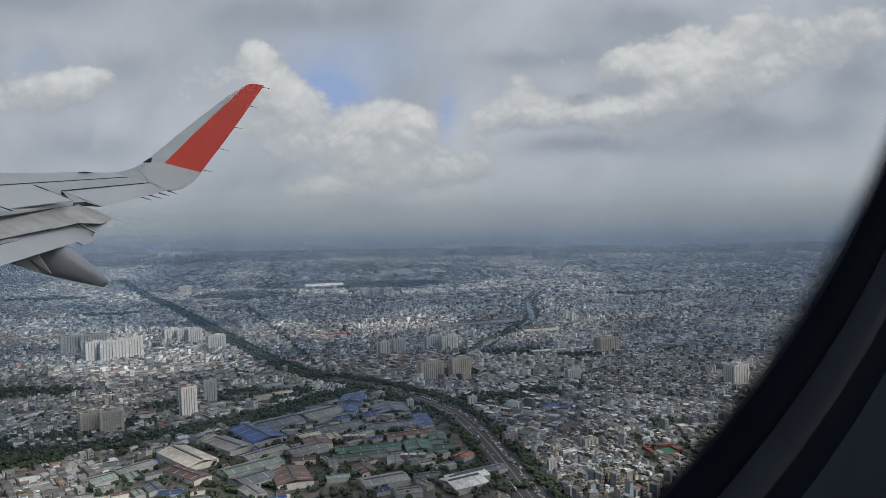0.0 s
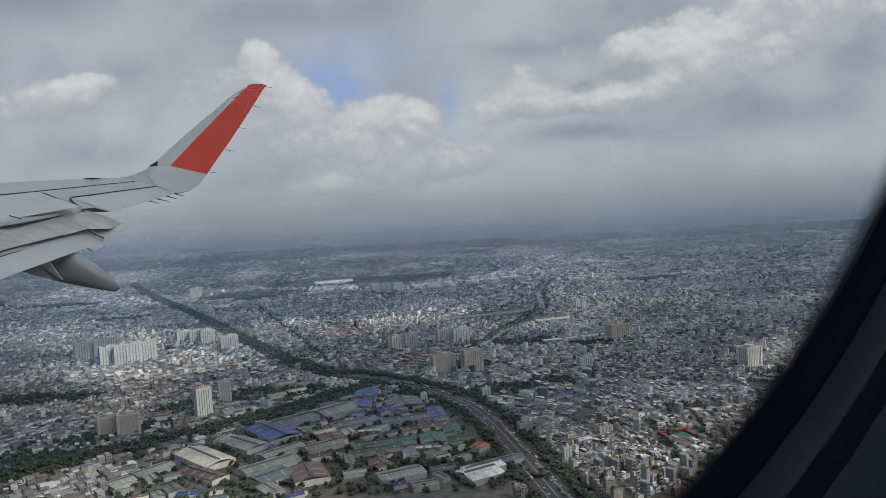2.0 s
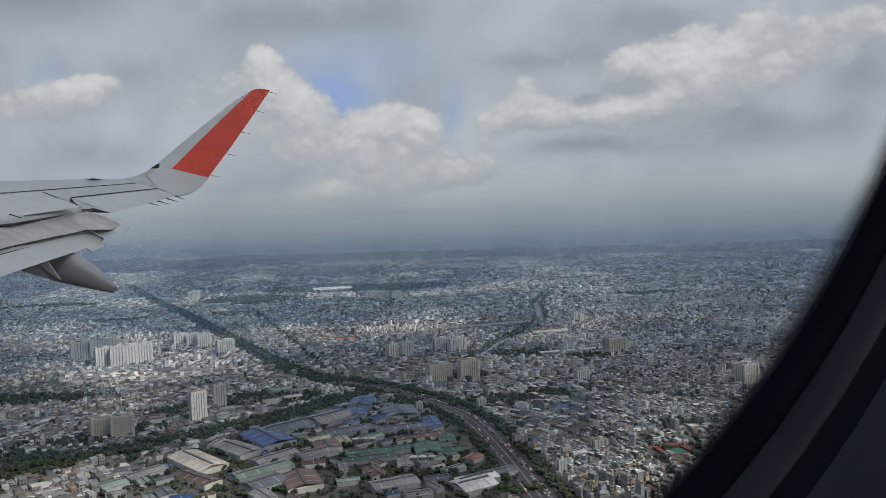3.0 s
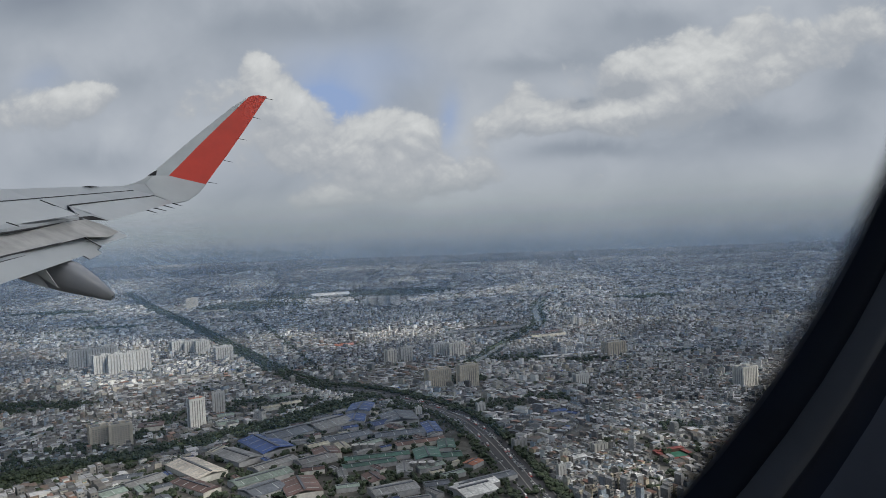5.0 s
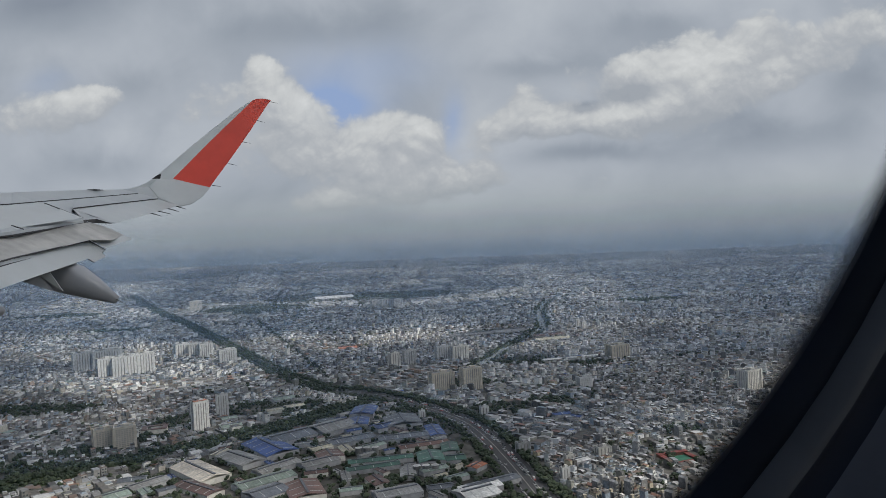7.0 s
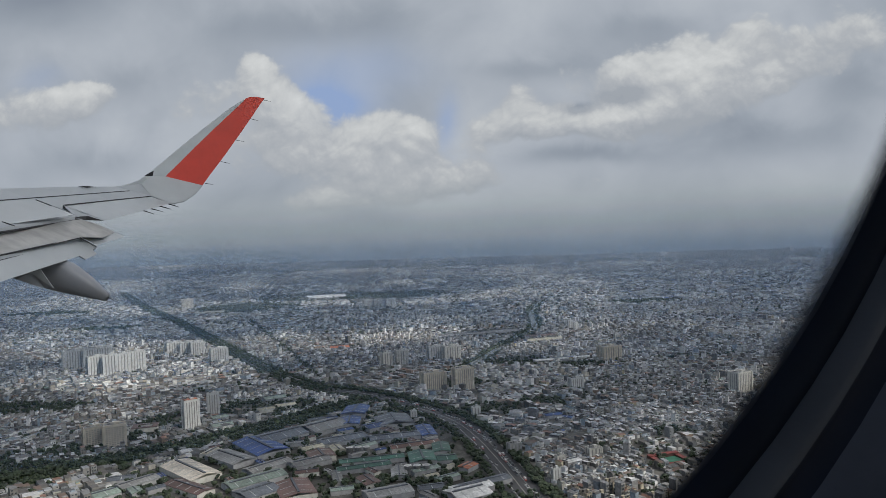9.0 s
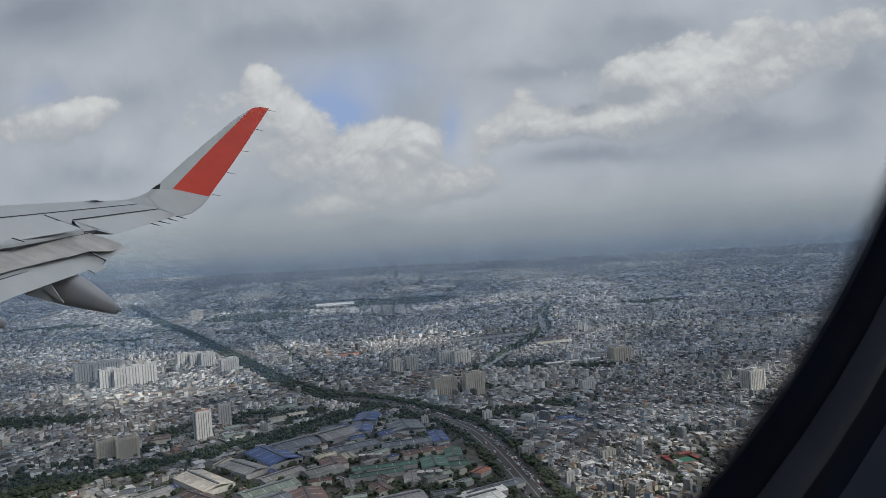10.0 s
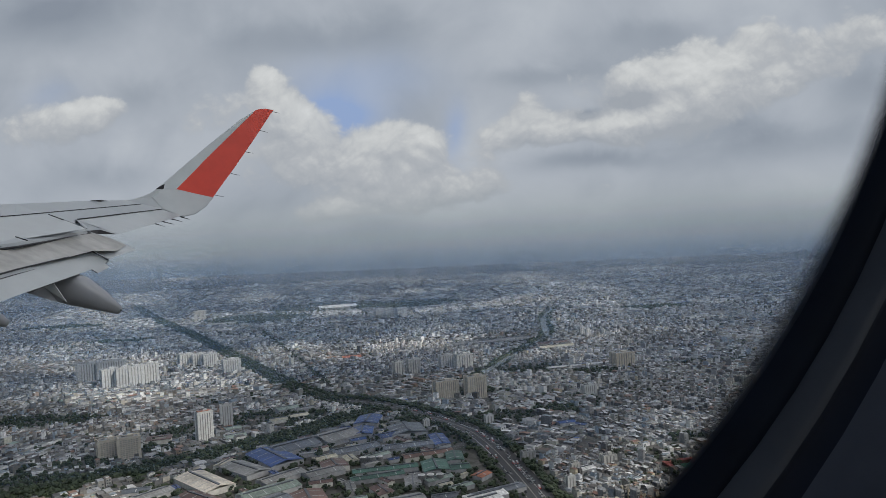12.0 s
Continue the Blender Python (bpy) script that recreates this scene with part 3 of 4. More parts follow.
def tower(colour, x, y, wide, high, turn):
    """An apartment block: body, roof with parapet and lift house, windows or balcony columns on its faces."""
    far = not (colour == "tan" and y < 1000)
    w = wide / (math.cos(turn) + 0.62 * math.sin(abs(turn)))
    d = 0.62 * w
    top = bpy.data.objects.new("apartment_tower", None)
    scene.collection.objects.link(top)
    top.matrix_world = pose(x, y, float(lift(x, y)), 0, 0, math.degrees(turn))
    body = boxes((0, 0, 0, w, d, high))
    for sx in (-1, 1):
        for sy in (-1, 1):
            box(body, sx * w * 0.5, sy * d * 0.5, 0, w * 0.10, d * 0.14, high + 0.8)
    part("wall", body, M_BODY[colour], top)
    roof = "orange" if colour == "orange" else "steel"
    part("roof", boxes((0, 0, high, w * 0.88, d * 0.84, 1.5 if roof == "orange" else 0.35)), M_SHED[roof], top, "flat orange roof" if roof == "orange" else "flat grey roof")
    edge = boxes((0, -d / 2, high, w, 0.3, 1.1), (0, d / 2, high, w, 0.3, 1.1), (-w / 2, 0, high, 0.3, d, 1.1), (w / 2, 0, high, 0.3, d, 1.1))
    part("parapet", edge, M_BODY[colour], top)
    part("lift_house", boxes((w * 0.1, 0, high + 0.3, w * 0.28, d * 0.4, 2.6)), M_BODY[colour], top)
    part("water_tank", boxes((-w * 0.25, d * 0.1, high + 0.3, w * 0.16, d * 0.2, 1.6)), M_SHED["steel"], top, "steel water tank")
    # strips set on the wall face, coloured as the shade of balcony recesses
    for face, run, off in ((0, w, d), (1, d, w)):
        bays = max(2, int(run * 0.86 / (4.6 if y > 1240 else 3.2 if far else 2.9)))
        for i in range(bays):
            at = (i + 0.5) / bays * run * 0.86 - run * 0.43
            if far:
                key = (round(high), round(run * 0.86 / bays, 1))
                if key not in STACK:
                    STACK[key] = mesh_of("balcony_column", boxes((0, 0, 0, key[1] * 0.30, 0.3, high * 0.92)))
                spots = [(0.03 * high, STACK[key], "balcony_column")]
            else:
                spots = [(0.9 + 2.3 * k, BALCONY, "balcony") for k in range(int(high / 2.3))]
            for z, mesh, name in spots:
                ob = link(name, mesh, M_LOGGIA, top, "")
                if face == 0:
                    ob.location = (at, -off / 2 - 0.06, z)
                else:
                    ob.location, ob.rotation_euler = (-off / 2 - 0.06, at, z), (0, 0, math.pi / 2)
    words = {"white": "white rendered", "grey": "grey concrete", "tan": "tan rendered", "cream": "cream rendered", "orange": "white orange-roofed"}[colour]
    tagged(top, words + (" apartment slab with dark balcony columns" if far else " apartment tower with rows of shaded balconies"), "apartment tower", "apartment towers")
    TAKEN[(GX - x) ** 2 + (GY - y) ** 2 < (wide * 0.62 + 2) ** 2] = True


for i, (colour, x, y, wide, high) in enumerate(TOWERS + TOWERS_SMALL):
    tower(colour, x, y, wide, high, radians((34, 28, 38, 24)[i % 4] if x < -60 or x > 400 else 20))

# ---- factory halls ----
HALLS = [
    ('sage', -325, 1000, 22, 19, 0.50), ('sage', -308, 956, 28, 20, 0.50), ('sage', -274, 1108, 33, 25, 0.50), ('cream', -245, 1057, 28, 19, 0.50),
    ('cream', -270, 1038, 25, 16, 0.50), ('steel', -242, 1102, 36, 16, 0.50), ('orange', -243, 1586, 42, 30, 0.25), ('white', -492, 2914, 150, 130, 0.25),
    ('steel', 104, 1728, 125, 38, 0.25), ('steel', 36, 1705, 112, 32, 0.25), ('cream', 207, 1585, 84, 32, 0.25),
    ('rust', 209, 1644, 70, 25, 0.25), ('white', 217, 1349, 125, 16, 0.25), ('cream', -818, 2470, 98, 38, 0.25), ('slate', 29, 699, 56, 16, 0.50),
    ('white', 15, 686, 42, 22, 0.50), ('white', 122, 753, 22, 14, 0.50), ('blue', 132, 944, 24, 14, 0.30), ('blue', 150, 930, 16, 12, -0.60),
    ('blue', 290, 1252, 18, 14, 0.20)]


def hall(colour, x, y, long, wide, turn):
    top = new("factory_hall")
    top.matrix_world = pose(x, y, float(lift(x, y)), 0, 0, math.degrees(turn))
    eaves, rise = 4.2 + min(wide, 40) * 0.05, min(wide * 0.09, 5.0)
    part("wall", boxes((0, 0, 0, long - 0.6, wide - 0.6, eaves)), M_BODY["cream" if colour in ("beige", "cream", "rust") else "grey"], top)
    bm = bmesh.new()
    for side in (-1, 1):
        a = [bm.verts.new(p) for p in ((-long / 2, side * wide / 2, eaves), (long / 2, side * wide / 2, eaves), (long / 2, 0, eaves + rise), (-long / 2, 0, eaves + rise),
                                       (-long / 2, side * wide / 2, eaves - 0.3), (long / 2, side * wide / 2, eaves - 0.3), (long / 2, 0, eaves + rise - 0.3), (-long / 2, 0, eaves + rise - 0.3))]
        for f in ((0, 1, 2, 3), (4, 5, 6, 7), (0, 1, 5, 4), (1, 2, 6, 5), (3, 0, 4, 7)):
            bm.faces.new([a[k] for k in f])
    part("roof", bm, M_SHED[colour], top, colour + " sheet-metal gable roof")
    part("ridge_vent", boxes((0, 0, eaves + rise - 0.2, long * 0.9, wide * 0.07, 0.9)), M_SHED["slate"], top, "dark ridge vent")
    for k in range(max(1, int(long / 15))):
        at = (k + 0.5) * long / max(1, int(long / 15)) - long / 2
        for side in (-1, 1):
            light = part("skylight", boxes((0, 0, 0, 0.9, wide * 0.34, 0.12)), M_SKYLIGHT, top, "pale skylight strip")
            light.matrix_basis = pose(at, side * wide * 0.25, eaves + rise * 0.5 + 0.02, -side * math.degrees(math.atan2(rise, wide / 2)), 0, 0)
    tagged(top, "low factory hall with a " + colour + " sheet-metal roof", "factory hall", "factory halls")
    c, s = math.cos(turn), math.sin(turn)
    u, v = (GX - x) * c + (GY - y) * s, -(GX - x) * s + (GY - y) * c
    TAKEN[(abs(u) < long / 2 + 2) & (abs(v) < wide / 2 + 2)] = True
    ROOFED[(abs(u) < long / 2) & (abs(v) < wide / 2)] = True


ESTATE_HALLS = [
    ('beige', -284, 768, 77, 35, -0.78), ('rust', -267, 716, 60, 21, -0.65), ('steel', -252, 808, 60, 31, -0.73), ('cream', -283, 834, 25, 15, 1.31),
    ('steel', -202, 775, 52, 22, 0.83), ('blue', -228, 846, 74, 41, -0.89), ('slate', -215, 890, 59, 42, 0.74), ('steel', -168, 928, 54, 48, 0.76),
    ('sage', -204, 731, 62, 27, 0.71), ('slate', -193, 695, 37, 33, 0.80), ('rust', -156, 697, 48, 35, -1.19), ('cream', -166, 838, 27, 17, 0.58),
    ('rust', -150, 806, 30, 29, -1.15), ('cream', -135, 829, 25, 14, -1.11), ('blue', -135, 1004, 47, 34, 1.51), ('blue', -136, 946, 38, 29, -1.52),
    ('blue', -95, 925, 42, 25, 0.63), ('slate', -77, 941, 50, 46, -1.32), ('blue', -33, 889, 49, 20, -1.35), ('slate', -134, 867, 58, 26, 0.50),
    ('slate', -71, 870, 62, 23, 0.25)]
ESTATE_HALLS_EAST = [
    ('rust', -45, 833, 60, 18, 0.35), ('green', -90, 785, 72, 16, 0.20), ('green', -96, 761, 58, 15, 0.30),
    ('green', -35, 783, 38, 29, -1.40), ('green', -14, 816, 35, 20, -1.49), ('green', -8, 778, 22, 21, 0.14), ('sage', -31, 745, 31, 15, 0.52),
    ('sage', -7, 718, 25, 12, 0.61), ('rust', -86, 715, 29, 18, -1.06), ('steel', -120, 731, 36, 10, -1.31), ('steel', -158, 784, 43, 24, 0.62),
    ('white', 12, 670, 37, 34, 0.53), ('orange', 14, 749, 20, 15, 0.92), ('steel', -57, 738, 31, 17, -1.47), ('steel', -328, 737, 42, 22, 0.90),
    ('sage', -347, 705, 26, 24, 0.80), ('steel', -64, 681, 45, 27, 0.41)]
for row in HALLS + ESTATE_HALLS + ESTATE_HALLS_EAST:
    hall(*row)


def room(x, y, r):
    """Is a round patch of the estate still empty?"""
    return not (ROOFED & ((GX - x) ** 2 + (GY - y) ** 2 < r * r)).any()


dice = random.Random(5)
for _ in range(700):
    x, y = dice.uniform(-350, 40), dice.uniform(640, 1030)
    i, j = int((x - X0) / CELL), int((y - Y0) / CELL)
    long = dice.uniform(12, 30)
    if IN_ESTATE[i, j] and room(x, y, long * 0.5):
        hall(dice.choice(("steel", "slate", "rust", "steel", "sage", "cream", "blue")), x, y, long, long * dice.uniform(0.4, 0.7), dice.choice((0.5, 0.7, -0.9, 0.25)))


def tank(x, y, r, h):
    top = new("storage_tank")
    top.location = (x, y, 0)
    bm = bmesh.new()
    bmesh.ops.create_cone(bm, cap_ends=True, segments=20, radius1=r, radius2=r, depth=h, matrix=Matrix.Translation((0, 0, h / 2)))
    part("shell", bm, M_SHED["steel"], top)
    bm = bmesh.new()
    bmesh.ops.create_cone(bm, cap_ends=True, segments=20, radius1=r * 1.03, radius2=r * 0.2, depth=1.0, matrix=Matrix.Translation((0, 0, h + 0.5)))
    part("roof", bm, M_SHED["white"], top, "pale cone roof")
    tagged(top, "round grey steel storage tank between factory halls", "tank", "storage tanks")


for i in range(6):
    tank(-118 + 9.5 * (i % 3) + 70 * (i // 3), 815 - 72 * (i // 3), 4.0, 9.0)

# ---- sports ground with red stands, and the red court building ----
x, y = PITCH
stadium = new("sports_ground")
stadium.matrix_world = pose(x, y, 0, 0, 0, 18)
stadium.scale = (0.8, 0.8, 0.8)
part("field", boxes((0, 0, 0, 31, 24, 0.3)), surface("playing_field", (0.045, 0.17, 0.11), 0.85, 0.6, 0.1, 0.25), stadium, "green playing field")
M_REDROOF = surface("red_roof", (0.22, 0.05, 0.04), 0.6, 0.4, 0.05, 0.3)
for sx, sy, lx, ly, high in ((0, 16, 44, 7, 4.0), (0, -15, 44, 5, 1.4), (-19, 0, 6, 25, 3.2), (19, 0, 6, 25, 2.2)):
    part("stand", boxes((sx, sy, 0, lx, ly, high)), M_SHED["rust"], stadium)
    part("roof", boxes((sx, sy, high, lx + 1.0, ly + 1.0, 0.5)), M_REDROOF, stadium, "red sheet roof")
tagged(stadium, "green playing field framed by red-roofed stands", "sports ground")
x, y = COURT
court = new("court_building")
court.matrix_world = pose(x, y, 0, 0, 0, 15)
for sx, sy, lx, ly in ((0, 9, 32, 6), (0, -9, 32, 6), (-13, 0, 6, 12), (13, 0, 6, 12)):
    part("wing", boxes((sx, sy, 0, lx, ly, 6.0)), M_BODY["cream"], court)
    part("roof", boxes((sx, sy, 6.0, lx + 1, ly + 1, 0.6)), M_SHED["rust"], court, "dark red roof")
tagged(court, "low building round a court with dark red roofs", "building")

# ---- houses ----
rng = np.random.default_rng(7)


def house_plan():
    """Rows of narrow houses, back to back, in quarters that each have their own direction."""
    gx, gy = np.meshgrid(np.arange(-3600, 3600, 185.0), np.arange(520, 4900, 185.0))
    seeds = np.stack([gx.ravel() + rng.uniform(-60, 60, gx.size), gy.ravel() + rng.uniform(-60, 60, gx.size)], 1)
    seeds = seeds[np.abs(seeds[:, 0]) < seeds[:, 1] * 0.72 + 120]
    angle = rng.choice([0.15, 0.35, 0.6, 0.9, -0.3, -0.6], len(seeds)) + rng.normal(0, 0.06, len(seeds))
    rows = []
    for i, (sx, sy) in enumerate(seeds):
        far = sy > 2300
        grow = rng.choice([0.85, 1.0, 1.15, 1.5])
        w0, depth, lane = (8.6 * grow, 14.0 * grow, 6.0) if far else (4.8 * grow, 9.2 * grow, 3.2)
        reach = 185
        vs = np.arange(-reach, reach, depth)
        vs = vs + (np.arange(len(vs)) // 2) * lane
        us = np.arange(-reach, reach, w0)
        u, v = np.meshgrid(us, vs)
        u, v = u.ravel() + rng.normal(0, 0.4, u.size), v.ravel() + rng.normal(0, 0.8, u.size)
        u, v = u[abs(v) < reach], v[abs(v) < reach]
        c, s = math.cos(angle[i]), math.sin(angle[i])
        x, y = sx + u * c - v * s, sy + u * s + v * c
        ok = (np.abs(x) < y * 0.70 + 60) & (y < 4850) & (y > 600)
        x, y = x[ok], y[ok]
        rows.append(np.stack([x, y, np.full(len(x), angle[i]), np.full(len(x), w0), np.full(len(x), depth), np.full(len(x), i)], 1))
    rows = np.concatenate(rows)
    near, gap = np.zeros(len(rows), int), np.zeros(len(rows))
    for a in range(0, len(rows), 20000):
        b = rows[a:a + 20000]
        d2 = (b[:, None, 0] - seeds[None, :, 0]) ** 2 + (b[:, None, 1] - seeds[None, :, 1]) ** 2
        near[a:a + 20000] = d2.argmin(1)
        two = np.sqrt(np.partition(d2, 1, axis=1)[:, :2])
        gap[a:a + 20000] = two[:, 1] - two[:, 0]
    rows = rows[(near == rows[:, 5].astype(int)) & (gap > np.where(rows[:, 1] > 2300, 24, 11))]
    rows = rows[free(rows[:, 0], rows[:, 1])]
    return rows[rng.random(len(rows)) > 0.07]


plan = house_plan()
order = np.argsort(plan[:, 1] + 0.15 * np.abs(plan[:, 0] - 150))
plan = plan[order]
NEAR = 260
own, rest = plan[:NEAR], plan[NEAR:]
n = len(rest)
tall = rng.gamma(2.2, 1.3, n) + 2.0
tall = np.where(rng.random(n) < 0.025, tall + rng.uniform(3, 8, n), tall)
broad = rng.random(n) < 0.25
wide = rest[:, 3] * rng.uniform(0.84, 1.0, n) * np.where(broad, 2.0, 1.0)
tall = np.where(broad, 1.6 + tall * 0.5, tall)
deep = rest[:, 4] * rng.uniform(0.78, 1.0, n)
pitched = np.where(rng.random(n) < 0.5, rng.uniform(0.4, 1.3, n), 0.0)
turn = rest[:, 2] + np.where(broad & (rng.random(n) < 0.4), math.pi / 2, 0.0) + rng.normal(0, 0.035, n)
base = lift(rest[:, 0], rest[:, 1])
quarter = (rest[:, 5] * 7919).astype(int) % 4
quarter = np.where((rest[:, 1] > 1900) & (quarter == 2), 1, quarter)
for q, (label, walls, roofs) in enumerate((("mixed white, grey and brown narrow town houses", M_WALLS, M_ROOFS), ("pale cream and white narrow town houses", M_WALLS_PALE, M_ROOFS),
                                           ("old brown and grey narrow town houses", M_WALLS_OLD, M_ROOFS_OLD), ("grey concrete and tin-roofed narrow town houses", M_WALLS, M_ROOFS_OLD))):
    s = quarter == q
    co, faces, slots = boxes_bulk(rest[s, 0], rest[s, 1], base[s], wide[s], deep[s], tall[s], turn[s], pitched[s])
    tagged(bulk("town_houses", co, faces, slots, [walls, roofs]), label, "houses", "", "stuff")
pick = (rest[:, 1] < 1700) & (pitched == 0) & (rng.random(n) < 0.6)
k = int(pick.sum())
shift = rng.uniform(-0.25, 0.25, k) * deep[pick]
sx, sy = rest[pick, 0] - np.sin(turn[pick]) * shift, rest[pick, 1] + np.cos(turn[pick]) * shift
co, faces, slots = boxes_bulk(sx, sy, tall[pick] - 0.05, wide[pick] * rng.uniform(0.4, 0.9, k), deep[pick] * rng.uniform(0.25, 0.55, k), rng.uniform(0.8, 1.9, k), turn[pick], rng.uniform(0, 0.5, k))
tagged(bulk("roof_rooms", co, faces, slots, [M_WALLS, M_ROOFS]), "stair houses and sheds on the flat roofs", "roof rooms", "", "stuff")
# dark window openings on the fronts of the nearer houses
pick = np.nonzero((rest[:, 1] < 1000))[0]
wins = []
for level in range(4):
    for lane in (-0.22, 0.22):
        q = pick[tall[pick] > 3.2 * level + 3.0]
        q = q[rng.random(len(q)) < 0.7]
        c, s = np.cos(turn[q]), np.sin(turn[q])
        u, v = lane * wide[q], -deep[q] / 2 - 0.02
        wins.append(np.stack([rest[q, 0] + u * c - v * s, rest[q, 1] + u * s + v * c, np.full(len(q), 1.0 + 3.2 * level), wide[q] * 0.26, np.full(len(q), 0.12), np.full(len(q), 1.4), turn[q]], 1))
wins = np.concatenate(wins)
co, faces, slots = boxes_bulk(*wins.T[:7], np.zeros(len(wins)))
tagged(bulk("house_windows", co, faces, None, [M_GLASS]), "dark windows on the house fronts", "windows", "", "stuff")


def house(kind):
    """A narrow town house: wall, roof, parapet, stair house, tank, windows, door."""
    storeys, w, d = 1 + (kind * 7) % 4, 3.7 + 0.4 * (kind % 3), 7.8 + 0.5 * (kind % 4)
    h = 2.7 * storeys + 0.4 + 0.4 * (kind % 2)
    top = new("town_house")
    part("wall", boxes((0, 0, 0, w, d, h)), M_HOUSE[kind % 5], top)
    if kind % 2 == 1:
        bm = bmesh.new()
        a = [bm.verts.new(p) for p in ((-w * 0.55, -d * 0.52, h), (w * 0.55, -d * 0.52, h), (w * 0.55, d * 0.52, h), (-w * 0.55, d * 0.52, h), (0, -d * 0.52, h + 1.2), (0, d * 0.52, h + 1.2))]
        for f in ((0, 1, 4), (3, 5, 2), (0, 4, 5, 3), (1, 2, 5, 4), (0, 3, 2, 1)):
            bm.faces.new([a[i] for i in f])
        part("roof", bm, M_TIN[kind % 5], top)
    else:
        part("roof", boxes((0, 0, h, w - 0.3, d - 0.3, 0.12)), M_TIN[kind % 5], top)
        part("parapet", boxes((0, -d / 2 + 0.1, h, w, 0.2, 0.9), (0, d / 2 - 0.1, h, w, 0.2, 0.9), (-w / 2 + 0.1, 0, h, 0.2, d - 0.4, 0.9), (w / 2 - 0.1, 0, h, 0.2, d - 0.4, 0.9)), M_HOUSE[kind % 5], top)
        part("stair_house", boxes((0, d * 0.2, h + 0.12, w * 0.7, d * 0.3, 2.4), (0, d * 0.2, h + 2.52, w * 0.8, d * 0.36, 0.2)), M_HOUSE[(kind + 1) % 5], top)
        bm = bmesh.new()
        bmesh.ops.create_cone(bm, cap_ends=True, segments=10, radius1=0.5, radius2=0.5, depth=1.3, matrix=Matrix.Translation((w * 0.2, -d * 0.2, h + 0.77)))
        part("water_tank", bm, M_SHED["steel"], top, "steel water tank")
    for level in range(storeys):
        for side in (-1, 1):
            pane = link("window", WINDOW, M_GLASS, top)
            pane.location = (side * w * 0.24, -d / 2 - 0.03, 0.9 + 2.7 * level)
        if level:
            part("balcony", boxes((0, -d / 2 - 0.45, 2.7 * level, w * 0.9, 0.9, 0.14), (0, -d / 2 - 0.87, 2.7 * level, w * 0.9, 0.06, 0.7)), M_HOUSE[(kind + 2) % 5], top)
    word = ("white", "grey", "cream", "brown", "pale blue")[kind % 5]
    tagged(top, "narrow %s rendered town house with %s" % (word, "a tin roof" if kind % 2 == 1 else "a rooftop room"), "house", "town houses")
    return top


KINDS = [house(k) for k in range(10)]
for i, row in enumerate(own):
    m = pose(row[0], row[1], 0, 0, 0, math.degrees(row[2]) + float(rng.choice([0, 0, 180, 90]))) @ Matrix.Diagonal((rng.uniform(0.85, 1.25), rng.uniform(0.8, 1.1), rng.uniform(0.75, 1.25), 1))
    if i < 10:
        KINDS[i].matrix_basis = m
    else:
        copy_thing(KINDS[int(rng.integers(10))], m)


# ---- trees ----
def crowns(places, size):
    """Leaf clumps of many trees as one mesh: each clump a jagged twelve-cornered lump, fewer of them far away."""
    per = np.where(places[:, 1] < 1150, 4, np.where(places[:, 1] < 1700, 3, 2))
    a, big = np.repeat(places, per, 0), np.repeat(size, per)
    m = len(a)
    s = big * rng.uniform(0.45, 0.75, m)
    off = rng.normal(0, 0.38, (m, 3)) * big[:, None]
    c = np.stack([a[:, 0] + off[:, 0], a[:, 1] + off[:, 1], lift(a[:, 0], a[:, 1]) + big * 0.85 + off[:, 2] * 0.55], 1)
    t = (1 + 5 ** 0.5) / 2
    ico = np.array([(-1, t, 0), (1, t, 0), (-1, -t, 0), (1, -t, 0), (0, -1, t), (0, 1, t), (0, -1, -t), (0, 1, -t), (t, 0, -1), (t, 0, 1), (-t, 0, -1), (-t, 0, 1)]) / 1.9
    tri = np.array([(0, 11, 5), (0, 5, 1), (0, 1, 7), (0, 7, 10), (0, 10, 11), (1, 5, 9), (5, 11, 4), (11, 10, 2), (10, 7, 6), (7, 1, 8),
                    (3, 9, 4), (3, 4, 2), (3, 2, 6), (3, 6, 8), (3, 8, 9), (4, 9, 5), (2, 4, 11), (6, 2, 10), (8, 6, 7), (9, 8, 1)])
    v = c[:, None] + ico[None] * (s[:, None, None] * rng.uniform(0.6, 1.25, (m, 12, 1))) * np.array([1, 1, 0.8])
    f = np.arange(m)[:, None, None] * 12 + tri[None]
    return v.reshape(-1, 3), f.reshape(-1, 3)


spots = []
for line, width, step in ((AVENUE, 16, 5), (AVENUE, 3, 7), (HIGHWAY, 19, 6), (STREET_2, 6, 16), (RIVER, 15, 7)):
    for p, d in along(line, step):
        for side in (-1, 1):
            w = side * (width + rng.normal(0, 1.5))
            spots.append((p.x - d.y * w, p.y + d.x * w))
for p, d in along(HIGHWAY, 2.2):
    w, v = rng.uniform(18, 29), rng.uniform(19, 24)
    spots.append((p.x - d.y * w, p.y + d.x * w))
    if rng.random() < 0.4:
        spots.append((p.x + d.y * v, p.y - d.x * v))
for p, d in along(BELT, 2.0):
    for _ in range(3):
        w = rng.uniform(-24, 24)
        if abs(w) > 4:
            spots.append((p.x - d.y * w, p.y + d.x * w))
for wx, wy, rx, ry in WOODS:
    for _ in range(int(min(700, rx * ry * 0.045))):
        a, r = rng.uniform(0, 6.283), rng.random() ** 0.5
        spots.append((wx + rx * r * math.cos(a), wy + ry * r * math.sin(a)))
ex, ey = rng.uniform(-360, 40, 900), rng.uniform(640, 1040, 900)
ei, ej = ((ex - X0) / CELL).astype(int), ((ey - Y0) / CELL).astype(int)
keep = IN_ESTATE[ei, ej] & ~ROOFED[ei, ej]
spots += list(zip(ex[keep], ey[keep]))
sy = rng.uniform(640, 3300, 13000)
